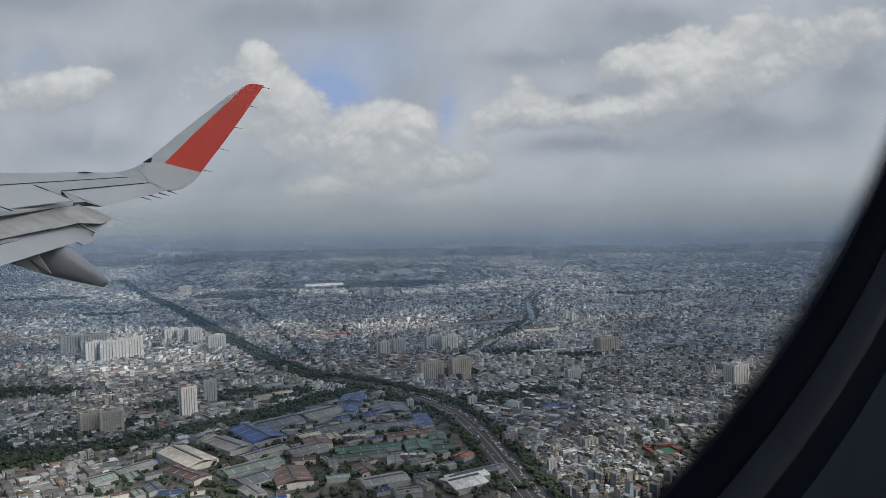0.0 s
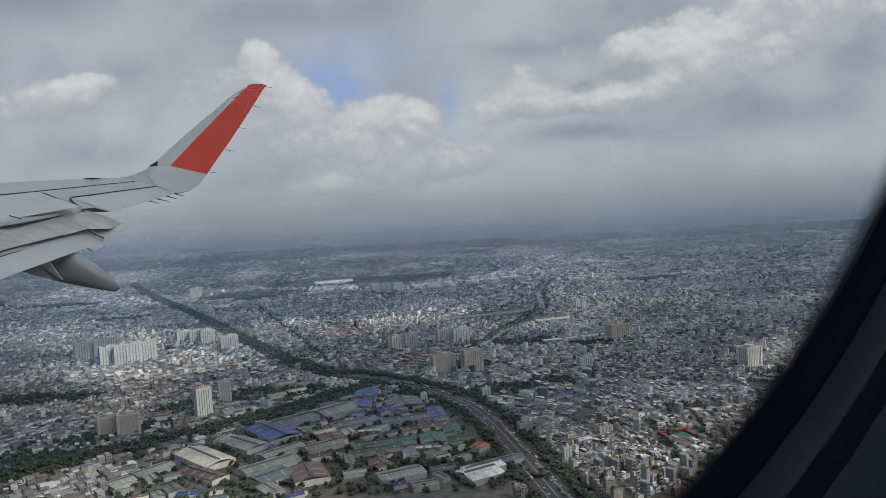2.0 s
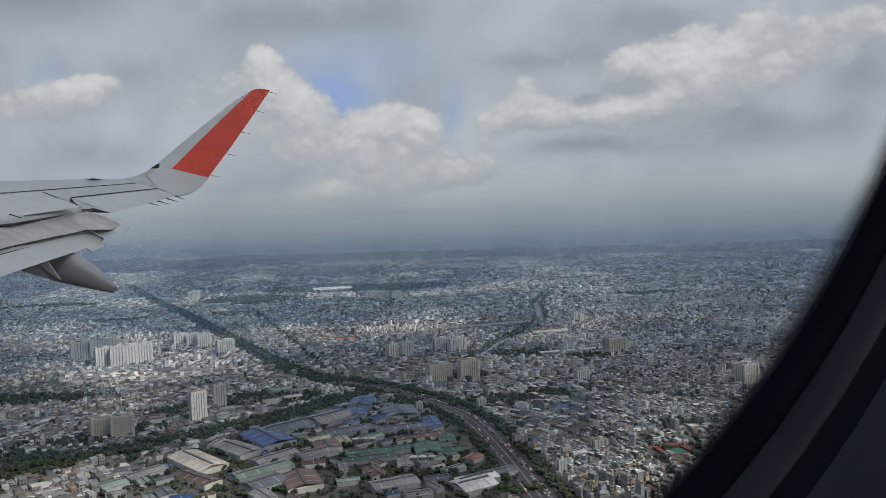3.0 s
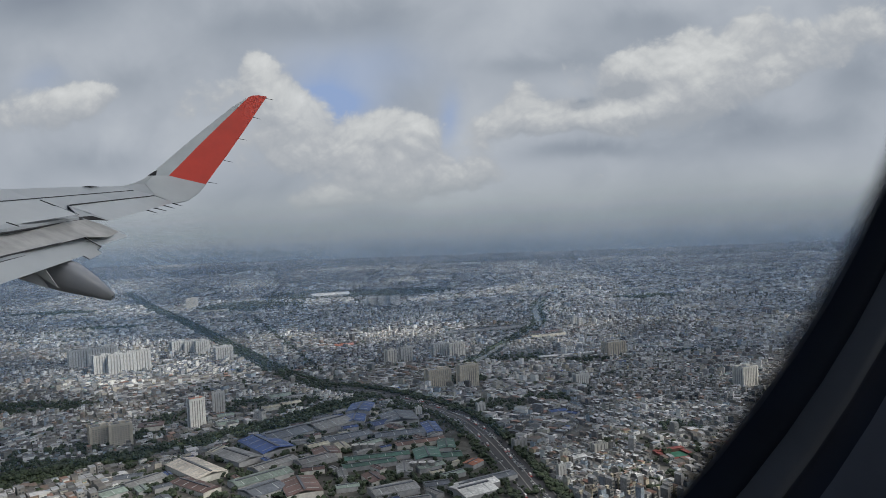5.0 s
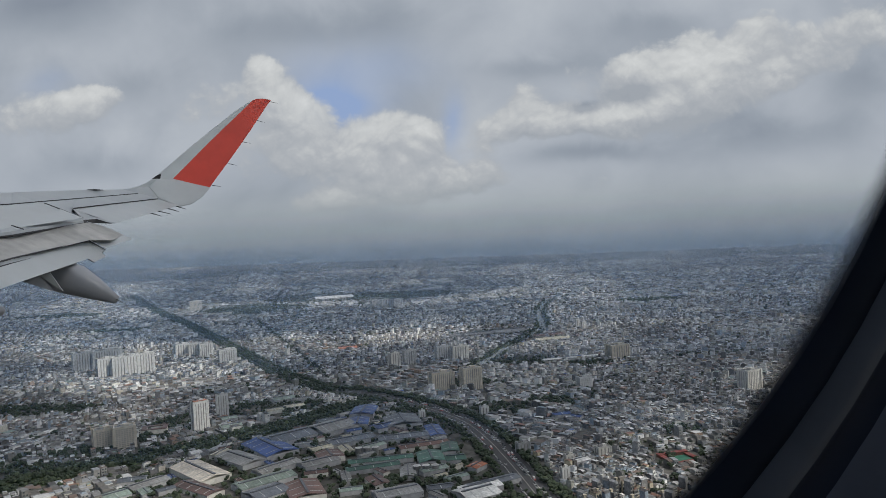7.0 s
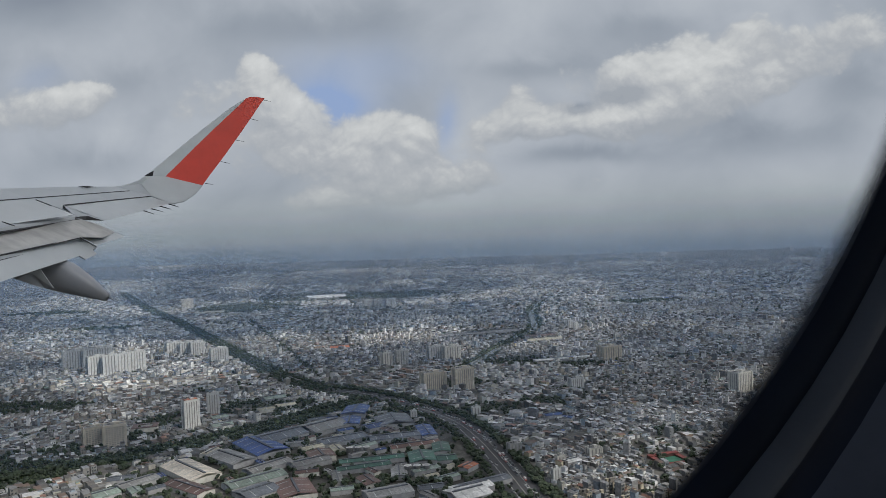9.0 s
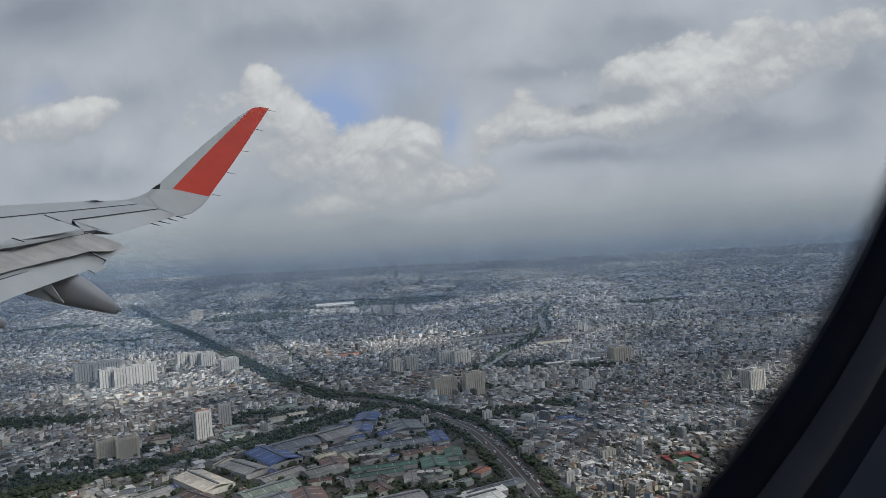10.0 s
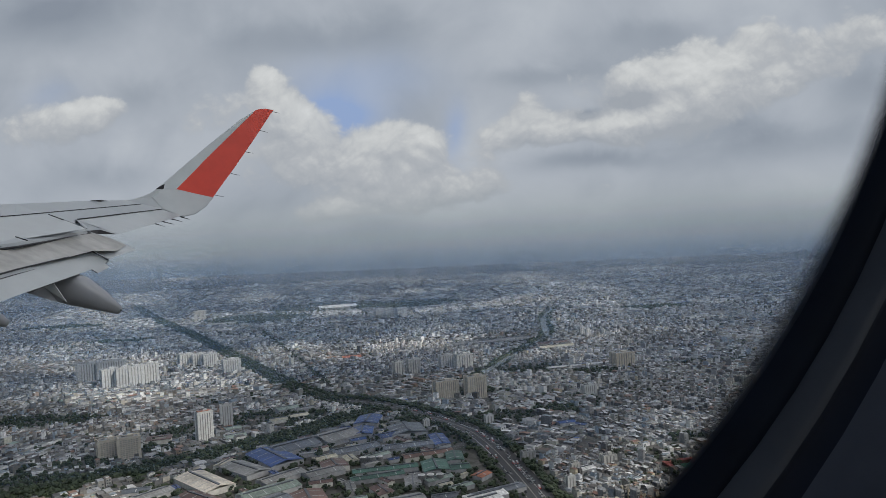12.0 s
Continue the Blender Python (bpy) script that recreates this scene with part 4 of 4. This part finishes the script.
sx = rng.uniform(-0.7, 0.7, 13000) * sy
clump = np.array([noise.noise((a * 0.006, b * 0.004, 3.1)) for a, b in zip(sx, sy)])
sel = clump > -0.02
spots += list(zip(sx[sel], sy[sel]))
spots = np.array(spots)
size = rng.uniform(2.0, 4.6, len(spots)) * np.where(spots[:, 1] > 1800, 1.3, 1.0)
v, f = crowns(spots, size)
tagged(bulk("tree_crowns", v, f, None, [M_LEAF]), "dark green street trees and thickets between the houses", "trees", "", "stuff")
close = spots[:, 1] < 1150
spots, size = spots[close], size[close]
co, faces, slots = boxes_bulk(spots[:, 0], spots[:, 1], np.zeros(len(spots)), size * 0.1, size * 0.1, size * 0.8, np.zeros(len(spots)), np.zeros(len(spots)))
tagged(bulk("tree_trunks", co, faces, None, [surface("bark", (0.12, 0.09, 0.07), 0.9)]), "brown trunks of the street trees", "trees", "", "stuff")

# ---- cars on the highway ----
M_CAR = [surface("car_paint_" + nme, v, 0.35, 1.0, 0.2, 0.1) for nme, v in (("white", (0.55, 0.55, 0.54)), ("silver", (0.30, 0.31, 0.32)), ("dark", (0.04, 0.04, 0.05)), ("red", (0.35, 0.05, 0.04)))]


def car(kind):
    top = new("car")
    long = (4.4, 4.6, 4.2, 8.5)[kind]
    part("body", boxes((0, 0, 0.35, long, 1.8, 0.75)), M_CAR[kind], top)
    part("cabin", boxes((-0.2, 0, 1.1, long * 0.55, 1.55, 0.6 if kind < 3 else 1.6)), M_GLASS if kind < 3 else M_CAR[0], top)
    for sx in (-0.32, 0.32):
        for sy in (-0.85, 0.85):
            bm = bmesh.new()
            bmesh.ops.create_cone(bm, cap_ends=True, segments=8, radius1=0.34, radius2=0.34, depth=0.22, matrix=Matrix.Translation((sx * long, sy, 0.34)) @ Matrix.Rotation(math.pi / 2, 4, "X"))
            part("wheel", bm, M_DARK, top)
    tagged(top, ("white", "silver", "dark", "red and white")[kind] + (" car on the asphalt highway" if kind < 3 else " lorry on the asphalt highway"), "car" if kind < 3 else "lorry", "traffic on the highway")
    return top


cars = [car(k) for k in range(4)]
used = 0
for p, d in along(HIGHWAY, 7.5):
    for lane in (-10, -6, 6, 10):
        if rng.random() < (0.2 if lane < 0 else 0.62) and p.y < 1080:
            m = pose(p.x - d.y * lane, p.y + d.x * lane, 0.12, 0, 0, math.degrees(math.atan2(d.y, d.x)))
            if used < 4:
                cars[used].matrix_basis = m
            else:
                copy_thing(cars[int(rng.choice(4, p=[0.5, 0.25, 0.15, 0.1]))], m)
            used += 1

# ---- the aircraft wing: aft, out along the span, up, from the seat ----
AFT = Vector((0.926, 0.354, -0.13)).normalized()
OUT = Vector((-0.357, 0.934, 0.0))
OUT = (OUT - AFT * OUT.dot(AFT)).normalized()
UP = AFT.cross(OUT)
SEAT = Matrix(((AFT.x, OUT.x, UP.x, 0), (AFT.y, OUT.y, UP.y, 0), (AFT.z, OUT.z, UP.z, HEIGHT), (0, 0, 0, 1)))
wing = new("aircraft_wing")
wing.matrix_world = SEAT
tagged(wing, "grey airliner wing with lowered flaps and red winglet", "aircraft wing")


def slab(points, thick, towards=(-0.09, 1, -0.02)):
    """A plate with the given outline as its seen face and a thickness away from it."""
    bm = bmesh.new()
    t = Vector(towards).normalized() * thick
    a = [bm.verts.new(p) for p in points]
    b = [bm.verts.new(Vector(p) + t) for p in points]
    bm.faces.new(a), bm.faces.new(b[::-1])
    for i in range(len(a)):
        j = (i + 1) % len(a)
        bm.faces.new((a[i], a[j], b[j], b[i]))
    bm.normal_update()
    bmesh.ops.triangulate(bm, faces=[f for f in bm.faces if len(f.verts) > 4])
    return bm


def sheet(far, near, thick):
    """A skin between two lines, with thickness below."""
    bm = bmesh.new()
    t = Vector((0, 0, -thick))
    top = [[bm.verts.new(p) for p in row] for row in (far, near)]
    if not thick:
        for i in range(len(far) - 1):
            bm.faces.new((top[0][i], top[0][i + 1], top[1][i + 1], top[1][i]))
        return bm
    low = [[bm.verts.new(Vector(p) + t) for p in row] for row in (far, near)]
    for i in range(len(far) - 1):
        bm.faces.new((top[0][i], top[0][i + 1], top[1][i + 1], top[1][i]))
        bm.faces.new((low[0][i], low[1][i], low[1][i + 1], low[0][i + 1]))
        for k in (0, 1):
            bm.faces.new((top[k][i], low[k][i], low[k][i + 1], top[k][i + 1]))
    for i in (0, -1):
        bm.faces.new((top[0][i], top[1][i], low[1][i], low[0][i]))
    return bm


def bulge(v, power):
    return math.copysign(abs(v) ** power, v)


def rod(points, radii, sides=12, squash=1.0):
    """A round body along a line, with its own radius at each place."""
    bm, rings = bmesh.new(), []
    for i, p in enumerate(points):
        d = (Vector(points[min(i + 1, len(points) - 1)]) - Vector(points[max(i - 1, 0)])).normalized()
        q = d.to_track_quat("Z", "Y")
        rings.append([bm.verts.new(Vector(p) + q @ Vector((radii[i] * bulge(math.cos(k * 6.2832 / sides), squash), radii[i] * bulge(math.sin(k * 6.2832 / sides), squash), 0))) for k in range(sides)])
    for a, b in zip(rings, rings[1:]):
        for k in range(sides):
            bm.faces.new((a[k], a[(k + 1) % sides], b[(k + 1) % sides], b[k]))
    bm.faces.new(rings[0][::-1]), bm.faces.new(rings[-1])
    return bm


def smooth(ob):
    for p in ob.data.polygons:
        p.use_smooth = True
    return ob


FRONT, REAR, HINGE = ([(-3.64, 11.00, 0.31), (-2.32, 12.00, 0.58), (-1.54, 13.40, 0.80), (-1.01, 14.30, 0.93), (-0.62, 15.00, 1.08), (-0.42, 15.30, 1.20), (-0.20, 15.50, 1.31)],
        [(-2.45, 7.50, -0.22), (-1.65, 8.70, 0.01), (-1.22, 10.80, 0.24)],
        [(-1.42, 11.20, 0.40), (-0.98, 13.00, 0.62), (-0.41, 14.80, 0.86), (-0.03, 14.90, 0.76), (0.32, 15.20, 0.91), (0.52, 15.50, 1.22)])
part("upper_skin", sheet(FRONT[:3], REAR, 0.12), M_SKIN, wing, "grey painted upper skin")
part("outer_skin", sheet(FRONT[2:5], HINGE[:3], 0.05), M_SKIN, wing, "grey outer skin")
part("skin_joint", slab([FRONT[2], HINGE[0], REAR[2]], 0.03), M_SKIN, wing)
part("aileron_bay", slab([(-1.435, 11.240, 0.406), (-1.118, 11.240, 0.317), (-0.856, 11.190, 0.243), (-1.022, 11.040, 0.240), (-1.242, 10.890, 0.231)], 0.03), M_SKIN, wing)
part("inner_wing", sheet([(-9.0, 0.14, -0.9), FRONT[0]], [(-3.4, 0.14, -1.1), REAR[0]], 0.25), M_SKIN, wing, "grey inner wing towards the fuselage")
SPOILER = [(-2.716, 8.238, 0.072), (-1.903, 9.906, 0.312), (-1.644, 10.495, 0.403), (-1.165, 10.272, 0.249), (-1.698, 8.941, 0.033), (-2.409, 7.371, -0.204)]
part("spoiler", slab([Vector(p) + Vector((0, -0.006, 0.006)) for p in SPOILER], 0.05), M_PANEL, wing, "light grey spoiler panel")
SEAM = [(-2.77, 8.40, 0.08), (-1.83, 9.50, 0.32), (-0.76, 14.20, 0.87)]
part("panel_gap", rod([Vector(p) + Vector((0, 0, 0.006)) for p in SEAM], [0.007] * 3, 6), M_DARK, wing, "dark panel gap")
for name, line in (("spoiler_gap", [(-1.598, 10.200, 0.392), (-1.413, 10.500, 0.328), (-1.230, 10.850, 0.263)]), ("flap_seam", [(-1.87, 5.80, -0.54), (-1.48, 7.95, -0.30), (-1.20, 9.40, -0.15)]), ("spoiler_gap", [(-1.67, 8.80, 0.07), (-1.59, 9.00, 0.04)])):
    part(name, rod([Vector(p) + Vector((0, -0.03, 0.004)) for p in line], [0.006] * len(line), 6), M_DARK, wing, "thin dark seam")
AILERON = [(-1.409, 11.227, 0.386), (-0.421, 14.749, 0.835), (-0.044, 14.851, 0.758), (-0.865, 11.173, 0.235)]
part("aileron", slab([Vector(p) + Vector((0, -0.01, 0.004)) for p in AILERON], 0.05), M_PANEL, wing, "light grey aileron")
part("hinge_gap", rod([Vector(p) + Vector((0, -0.01, 0.012)) for p in AILERON[:2]], [0.009, 0.008], 6), M_DARK, wing, "dark hinge gap")
# dark plate paints the shadow in the gap at the inner aileron end
part("end_gap_shade", slab([REAR[2], Vector(REAR[2]) + Vector((0.15, 0.05, 0.03)), Vector(AILERON[3]) + Vector((-0.02, -0.03, -0.005)), Vector(REAR[2]) + Vector((0.12, 0.0, -0.03))], 0.04), M_DARK, wing, "dark plate for the shade in the gap beside the aileron")
FLAP = [(-2.206, 6.771, -0.279), (-1.683, 8.876, -0.009), (-1.141, 10.813, 0.216), (-0.940, 10.931, 0.167), (-0.720, 10.926, 0.084), (-0.812, 10.369, -0.005), (-1.039, 9.892, -0.025), (-1.502, 8.029, -0.264), (-1.954, 6.066, -0.529)]
part("flap", slab(FLAP, 0.07), M_FLAP, wing, "lowered flap with worn grey paint")
# dark sheet stands in for the shade under the rear edge of the skin
part("flap_cove_shade", slab([Vector(p) + Vector((0, 0.12, 0.0)) for p in (REAR[0], REAR[1], REAR[2])] + [Vector(p) + Vector((0, 0.12, -0.01)) for p in (FLAP[2], FLAP[1], FLAP[0])], 0.03), M_DARK, wing, "dark sheet painted as shade in the flap cove")
EDGE = [Vector(p) + Vector((0, -0.03, 0.0)) for p in REAR]
part("trailing_lip", slab(EDGE + [p + Vector((0.012, 0, -0.035)) for p in EDGE[::-1]], 0.02), M_PANEL, wing, "light lip along the spoilers")
part("flap_slot", rod([p + Vector((0.014, -0.01, -0.045)) for p in EDGE], [0.014, 0.013, 0.011], 6), M_DARK, wing, "dark slot above the flap")
FLAP_END = [(-1.066, 10.215, -0.026), (-0.823, 10.506, -0.005), (-0.713, 10.823, 0.075), (-0.589, 10.826, 0.031), (-0.868, 10.180, -0.112)]
part("flap_tip", slab([Vector(p) + Vector((0, -0.01, 0.002)) for p in FLAP_END], 0.04), M_PANEL, wing, "light grey flap tip")
FLAP_AFT = [(-1.894, 5.879, -0.512), (-1.502, 8.024, -0.258), (-1.067, 10.166, -0.033), (-0.872, 10.257, -0.142), (-0.898, 10.063, -0.171), (-0.840, 10.034, -0.216), (-0.924, 9.507, -0.288), (-0.987, 9.507, -0.245), (-1.379, 7.468, -0.473), (-1.738, 5.453, -0.719)]
part("aft_flap", slab([Vector(p) + Vector((0, -0.02, 0)) for p in FLAP_AFT], 0.05), M_PANEL, wing, "light grey aft flap")
part("flap_gap", rod([(-1.87, 5.80, -0.50), (-1.49, 7.95, -0.25), (-1.05, 10.00, -0.03), (-0.85, 10.00, -0.13), (-0.88, 9.95, -0.17)], [0.010, 0.009, 0.008, 0.008, 0.006], 6), M_DARK, wing, "dark gap between the flaps")
part("notch_edge", rod([(-0.97, 9.30, -0.24), (-0.90, 9.30, -0.28)], [0.006, 0.006], 6), M_DARK, wing, "dark notch edge")
part("flap_band", slab([Vector(p) + Vector((0, -0.012, 0)) for p in [(-1.999, 6.185, -0.456), (-1.568, 8.342, -0.184), (-1.144, 9.846, -0.041), (-1.014, 10.373, 0.016), (-1.055, 10.107, -0.022), (-1.514, 8.091, -0.255), (-1.936, 6.008, -0.516)]], 0.01), M_PANEL, wing, "lighter band along the flap")
part("drain_wire", rod([(-0.61, 9.00, -0.67), (-0.53, 9.00, -0.71)], [0.006, 0.003], 6), M_DARK, wing, "thin drain wire")
FAIR = [(-1.66, 9.30, -0.33), (-1.30, 9.25, -0.43), (-1.06, 9.15, -0.49), (-0.84, 9.10, -0.58), (-0.61, 9.00, -0.68)]
smooth(part("flap_track_fairing", rod(FAIR, [0.19, 0.19, 0.175, 0.12, 0.045], 20, 0.72), M_FAIRING, wing, "dark grey canoe-shaped track fairing"))
part("inner_fairing", slab([(-1.52, 8.50, -0.48), (-1.31, 8.50, -0.42), (-1.12, 8.60, -0.57), (-1.19, 8.60, -0.59), (-1.44, 8.40, -0.50)], 0.08, (0, 1, 0)), M_FAIRING, wing, "dark grey inner fairing")
part("fairing_tail", slab([Vector(p) - Vector((0, 0.02, 0)) for p in [(-1.32, 8.50, -0.43), (-1.23, 8.50, -0.39), (-1.11, 8.60, -0.58)]], 0.05, (0, 1, 0)), M_PANEL, wing, "pale tail of the inner fairing")
smooth(part("flap_track_fairing", rod([(-2.11, 7.20, -0.42), (-1.77, 7.15, -0.54), (-1.46, 7.10, -0.65), (-1.35, 7.10, -0.69)], [0.15, 0.13, 0.07, 0.03], 14), M_FAIRING, wing, "grey canoe-shaped track fairing"))
winglet = part("winglet", slab([(-0.474, 15.491, 1.281), (-0.349, 15.521, 1.428), (-0.204, 15.556, 1.603), (0.092, 15.626, 1.946), (0.397, 15.696, 2.286), (0.923, 15.813, 2.858), (1.183, 15.872, 3.148), (1.196, 15.869, 3.131), (1.056, 15.832, 2.947), (0.717, 15.746, 2.519), (0.307, 15.639, 1.992), (0.010, 15.559, 1.593), (-0.203, 15.502, 1.312)], 0.05), M_PALE, wing, "pale leading edge of the upswept winglet")
part("red_panel", slab([(-0.203, 15.502, 1.312), (0.010, 15.559, 1.593), (0.307, 15.639, 1.992), (0.717, 15.746, 2.519), (1.056, 15.832, 2.947), (1.196, 15.869, 3.131), (1.250, 15.884, 3.203), (1.330, 15.894, 3.247), (1.458, 15.901, 3.274), (1.637, 15.904, 3.271), (1.550, 15.874, 3.117), (1.234, 15.753, 2.506), (0.905, 15.633, 1.900), (0.624, 15.538, 1.417), (0.516, 15.498, 1.216)], 0.05), M_RED, winglet, "red painted winglet face")
ROOT = [[(-0.618, 15.000, 1.082), (-0.416, 14.850, 0.864), (-0.188, 14.850, 0.788), (-0.032, 14.900, 0.746)],
        [(-0.556, 15.100, 1.145), (-0.340, 15.050, 1.004), (-0.055, 15.050, 0.901), (0.191, 15.100, 0.833)],
        [(-0.512, 15.200, 1.208), (-0.272, 15.250, 1.148), (0.027, 15.280, 1.081), (0.384, 15.300, 1.011)],
        [(-0.474, 15.491, 1.281), (-0.203, 15.502, 1.312), (0.143, 15.500, 1.264), (0.516, 15.498, 1.216)]]
bm = bmesh.new()
grid = [[bm.verts.new(p) for p in row] for row in ROOT]
for a, c in zip(grid, grid[1:]):
    for k in range(3):
        bm.faces.new((a[k], a[k + 1], c[k + 1], c[k]))
root = smooth(part("winglet_root", bm, M_PANEL, wing, "light grey curved winglet root"))
solid = root.modifiers.new("solid", "SOLIDIFY")
solid.thickness, solid.offset, solid.use_rim = 0.02, 0.0, False
part("winglet_fillet", slab([(-1.184, 15.418, 0.984), (-0.987, 15.430, 1.029), (-0.811, 15.448, 1.107), (-0.674, 15.466, 1.190), (-0.578, 15.484, 1.275), (-0.463, 15.509, 1.398), (-0.289, 15.549, 1.592), (-0.063, 15.602, 1.855), (0.340, 15.694, 2.303), (0.919, 15.820, 2.920), (1.205, 15.873, 3.170), (1.207, 15.866, 3.133), (0.925, 15.803, 2.827), (0.350, 15.669, 2.171), (-0.006, 15.594, 1.803), (-0.154, 15.535, 1.504), (-0.225, 15.499, 1.321), (-0.384, 15.473, 1.199), (-0.583, 15.450, 1.097), (-0.834, 15.431, 1.019)], 0.03), M_PALE, wing, "pale leading edge curving up into the winglet")
WICKS = [(1.60, 15.90, 3.23), (1.78, 15.90, 3.22), (1.37, 15.85, 2.78), (1.54, 15.85, 2.76), (1.10, 15.75, 2.27), (1.28, 15.75, 2.26), (0.84, 15.65, 1.77), (1.02, 15.65, 1.75), (0.56, 15.50, 1.27), (0.73, 15.50, 1.26), (-0.53, 13.30, 0.52), (-0.30, 13.30, 0.47), (-0.40, 13.80, 0.58), (-0.16, 13.80, 0.54), (-0.24, 14.30, 0.66), (-0.03, 14.30, 0.62), (-0.09, 14.80, 0.74), (0.10, 14.80, 0.70)]
for a, b in zip(WICKS[::2], WICKS[1::2]):
    part("static_wick", rod([a, b], [0.007, 0.003] if a[2] > 1.0 else [0.013, 0.004], 6), M_DARK, wing, "thin dark static wick")
part("navigation_light", slab([Vector(p) + Vector((0, -0.06, 0)) for p in [(-0.57, 15.00, 1.23), (-0.48, 15.00, 1.31), (-0.41, 15.00, 1.35), (-0.42, 15.00, 1.25)]], 0.03, (0, 1, 0)), M_DARK, wing, "dark glass navigation light")
part("slat_end", slab([(-1.51, 13.40, 0.81), (-1.38, 13.50, 0.84), (-1.26, 13.70, 0.85), (-1.38, 13.50, 0.81)], 0.03, (0, 1, 0)), M_DARK, wing, "dark slat end")

# ---- the cabin window: a rounded opening in the cabin wall ----
WALL, CA, CU, RISE = 0.09, -0.034, 0.091, 0.10


def outline(r, count=96):
    """The window's outline at a distance r from its middle line: round below and above, straight between."""
    pts = []
    for k in range(count):
        a = 2 * math.pi * k / count
        pts.append((CA + r * math.cos(a), CU + r * math.sin(a) + (RISE if math.sin(a) > 0 else 0)))
    return pts


def ring(rings):
    """A band through outlines given as (radius, depth)."""
    bm = bmesh.new()
    loops = [[bm.verts.new((a, s, u)) for a, u in outline(r)] for r, s in rings]
    for p, q in zip(loops, loops[1:]):
        for k in range(len(p)):
            j = (k + 1) % len(p)
            bm.faces.new((p[k], p[j], q[j], q[k]))
    return bm


def soft_seal():
    """Graded rim added to imitate the out-of-focus seal edge: clear inside, black at the seal."""
    m, nodes, links, bsdf = nodes_of("blurred_seal_edge")
    tc, sub, sep, com, length, mp = (nodes.new("ShaderNode" + k) for k in ("TexCoord", "VectorMath", "SeparateXYZ", "CombineXYZ", "VectorMath", "MapRange"))
    sub.operation, length.operation = "SUBTRACT", "LENGTH"
    sub.inputs[1].default_value = (CA, WALL, CU)
    links.new(tc.outputs["Object"], sub.inputs[0]), links.new(sub.outputs[0], sep.inputs[0])
    links.new(sep.outputs[0], com.inputs[0]), links.new(sep.outputs[2], com.inputs[2]), links.new(com.outputs[0], length.inputs[0])
    mp.interpolation_type = "SMOOTHSTEP"
    mp.inputs[1].default_value, mp.inputs[2].default_value = 0.1615, 0.1672
    links.new(length.outputs["Value"], mp.inputs[0])
    clear, mix = nodes.new("ShaderNodeBsdfTransparent"), nodes.new("ShaderNodeMixShader")
    bsdf.inputs["Base Color"].default_value, bsdf.inputs["Roughness"].default_value = (0.010, 0.016, 0.032, 1), 0.6
    bsdf.inputs["Specular IOR Level"].default_value = 0.15
    links.new(mp.outputs[0], mix.inputs[0]), links.new(clear.outputs[0], mix.inputs[1]), links.new(bsdf.outputs[0], mix.inputs[2]), links.new(mix.outputs[0], nodes["Material Output"].inputs[0])
    return m


window = new("window_1")
window.matrix_world = SEAT
tagged(window, "rounded aircraft cabin window with dark seal and trim", "window", "", "structure")
part("pane_rim", ring([(0.160, WALL), (0.1673, WALL)]), soft_seal(), window, "graded rim imitating the out-of-focus seal edge")
smooth(part("seal", ring([(0.1672, WALL), (0.170, WALL - 0.002), (0.1735, WALL - 0.001)]), M_SEAL, window, "black rubber seal"))
smooth(part("reveal", ring([(0.1735, WALL - 0.001), (0.1755, WALL - 0.004), (0.1785, WALL - 0.003)]), M_TRIM, window, "grey plastic reveal"))
smooth(part("shade_groove", ring([(0.1785, WALL - 0.003), (0.1815, WALL - 0.001), (0.1845, WALL - 0.003)]), M_GROOVE, window, "dark groove of the window shade"))
cabin = new("wall_cabin")
cabin.matrix_world = SEAT
tagged(cabin, "dark grey curved cabin lining round the window", "wall", "", "structure")
bm = ring([(0.1845, WALL - 0.003), (0.195, WALL - 0.006), (0.24, WALL - 0.005)])
loops = [e for e in bm.edges if e.is_boundary and (e.verts[0].co - Vector((CA, WALL, CU))).length > 0.22]
part("lining", bm, M_CABIN, cabin)
shell = bmesh.new()
rim = outline(0.238)
inner = [shell.verts.new((a, WALL - 0.004, u)) for a, u in rim]
square = [shell.verts.new((CA + 1.2 * (max(-1, min(1, 1.5 * math.cos(2 * math.pi * k / 96)))), WALL - 0.004, CU + 1.2 * max(-1, min(1, 1.5 * math.sin(2 * math.pi * k / 96))))) for k in range(96)]
outer_in = [shell.verts.new((v.co.x * 1.0 + 0.12 * math.cos(2 * math.pi * k / 96), WALL + 0.05, v.co.z + 0.12 * math.sin(2 * math.pi * k / 96))) for k, v in enumerate(inner)]
outer = [shell.verts.new((v.co.x, WALL + 0.05, v.co.z)) for v in square]
for k in range(96):
    j = (k + 1) % 96
    shell.faces.new((inner[k], inner[j], square[j], square[k]))
    shell.faces.new((outer_in[k], outer[k], outer[j], outer_in[j]))
    shell.faces.new((square[k], square[j], outer[j], outer[k]))
part("side_wall", shell, M_CABIN, cabin)
# unseen panels, added to close the cabin and dim its inside
part("floor_panel", boxes((CA, -0.95, CU - 1.25, 2.4, 2.1, 0.05)), M_CABIN, cabin)
part("overhead_panel", boxes((CA, -0.95, CU + 1.2, 2.4, 2.1, 0.05)), M_CABIN, cabin)
part("unseen_back_panel", boxes((CA, -2.02, CU - 1.2, 2.4, 0.05, 2.4)), M_CABIN, cabin)
for a0, a1 in ((-10.0, CA - 1.2), (CA + 1.2, 5.0)):
    part("fuselage_skin", boxes(((a0 + a1) / 2, WALL + 0.02, CU - 1.3, a1 - a0, 0.06, 2.6)), M_PANEL, cabin, "grey outer fuselage skin")
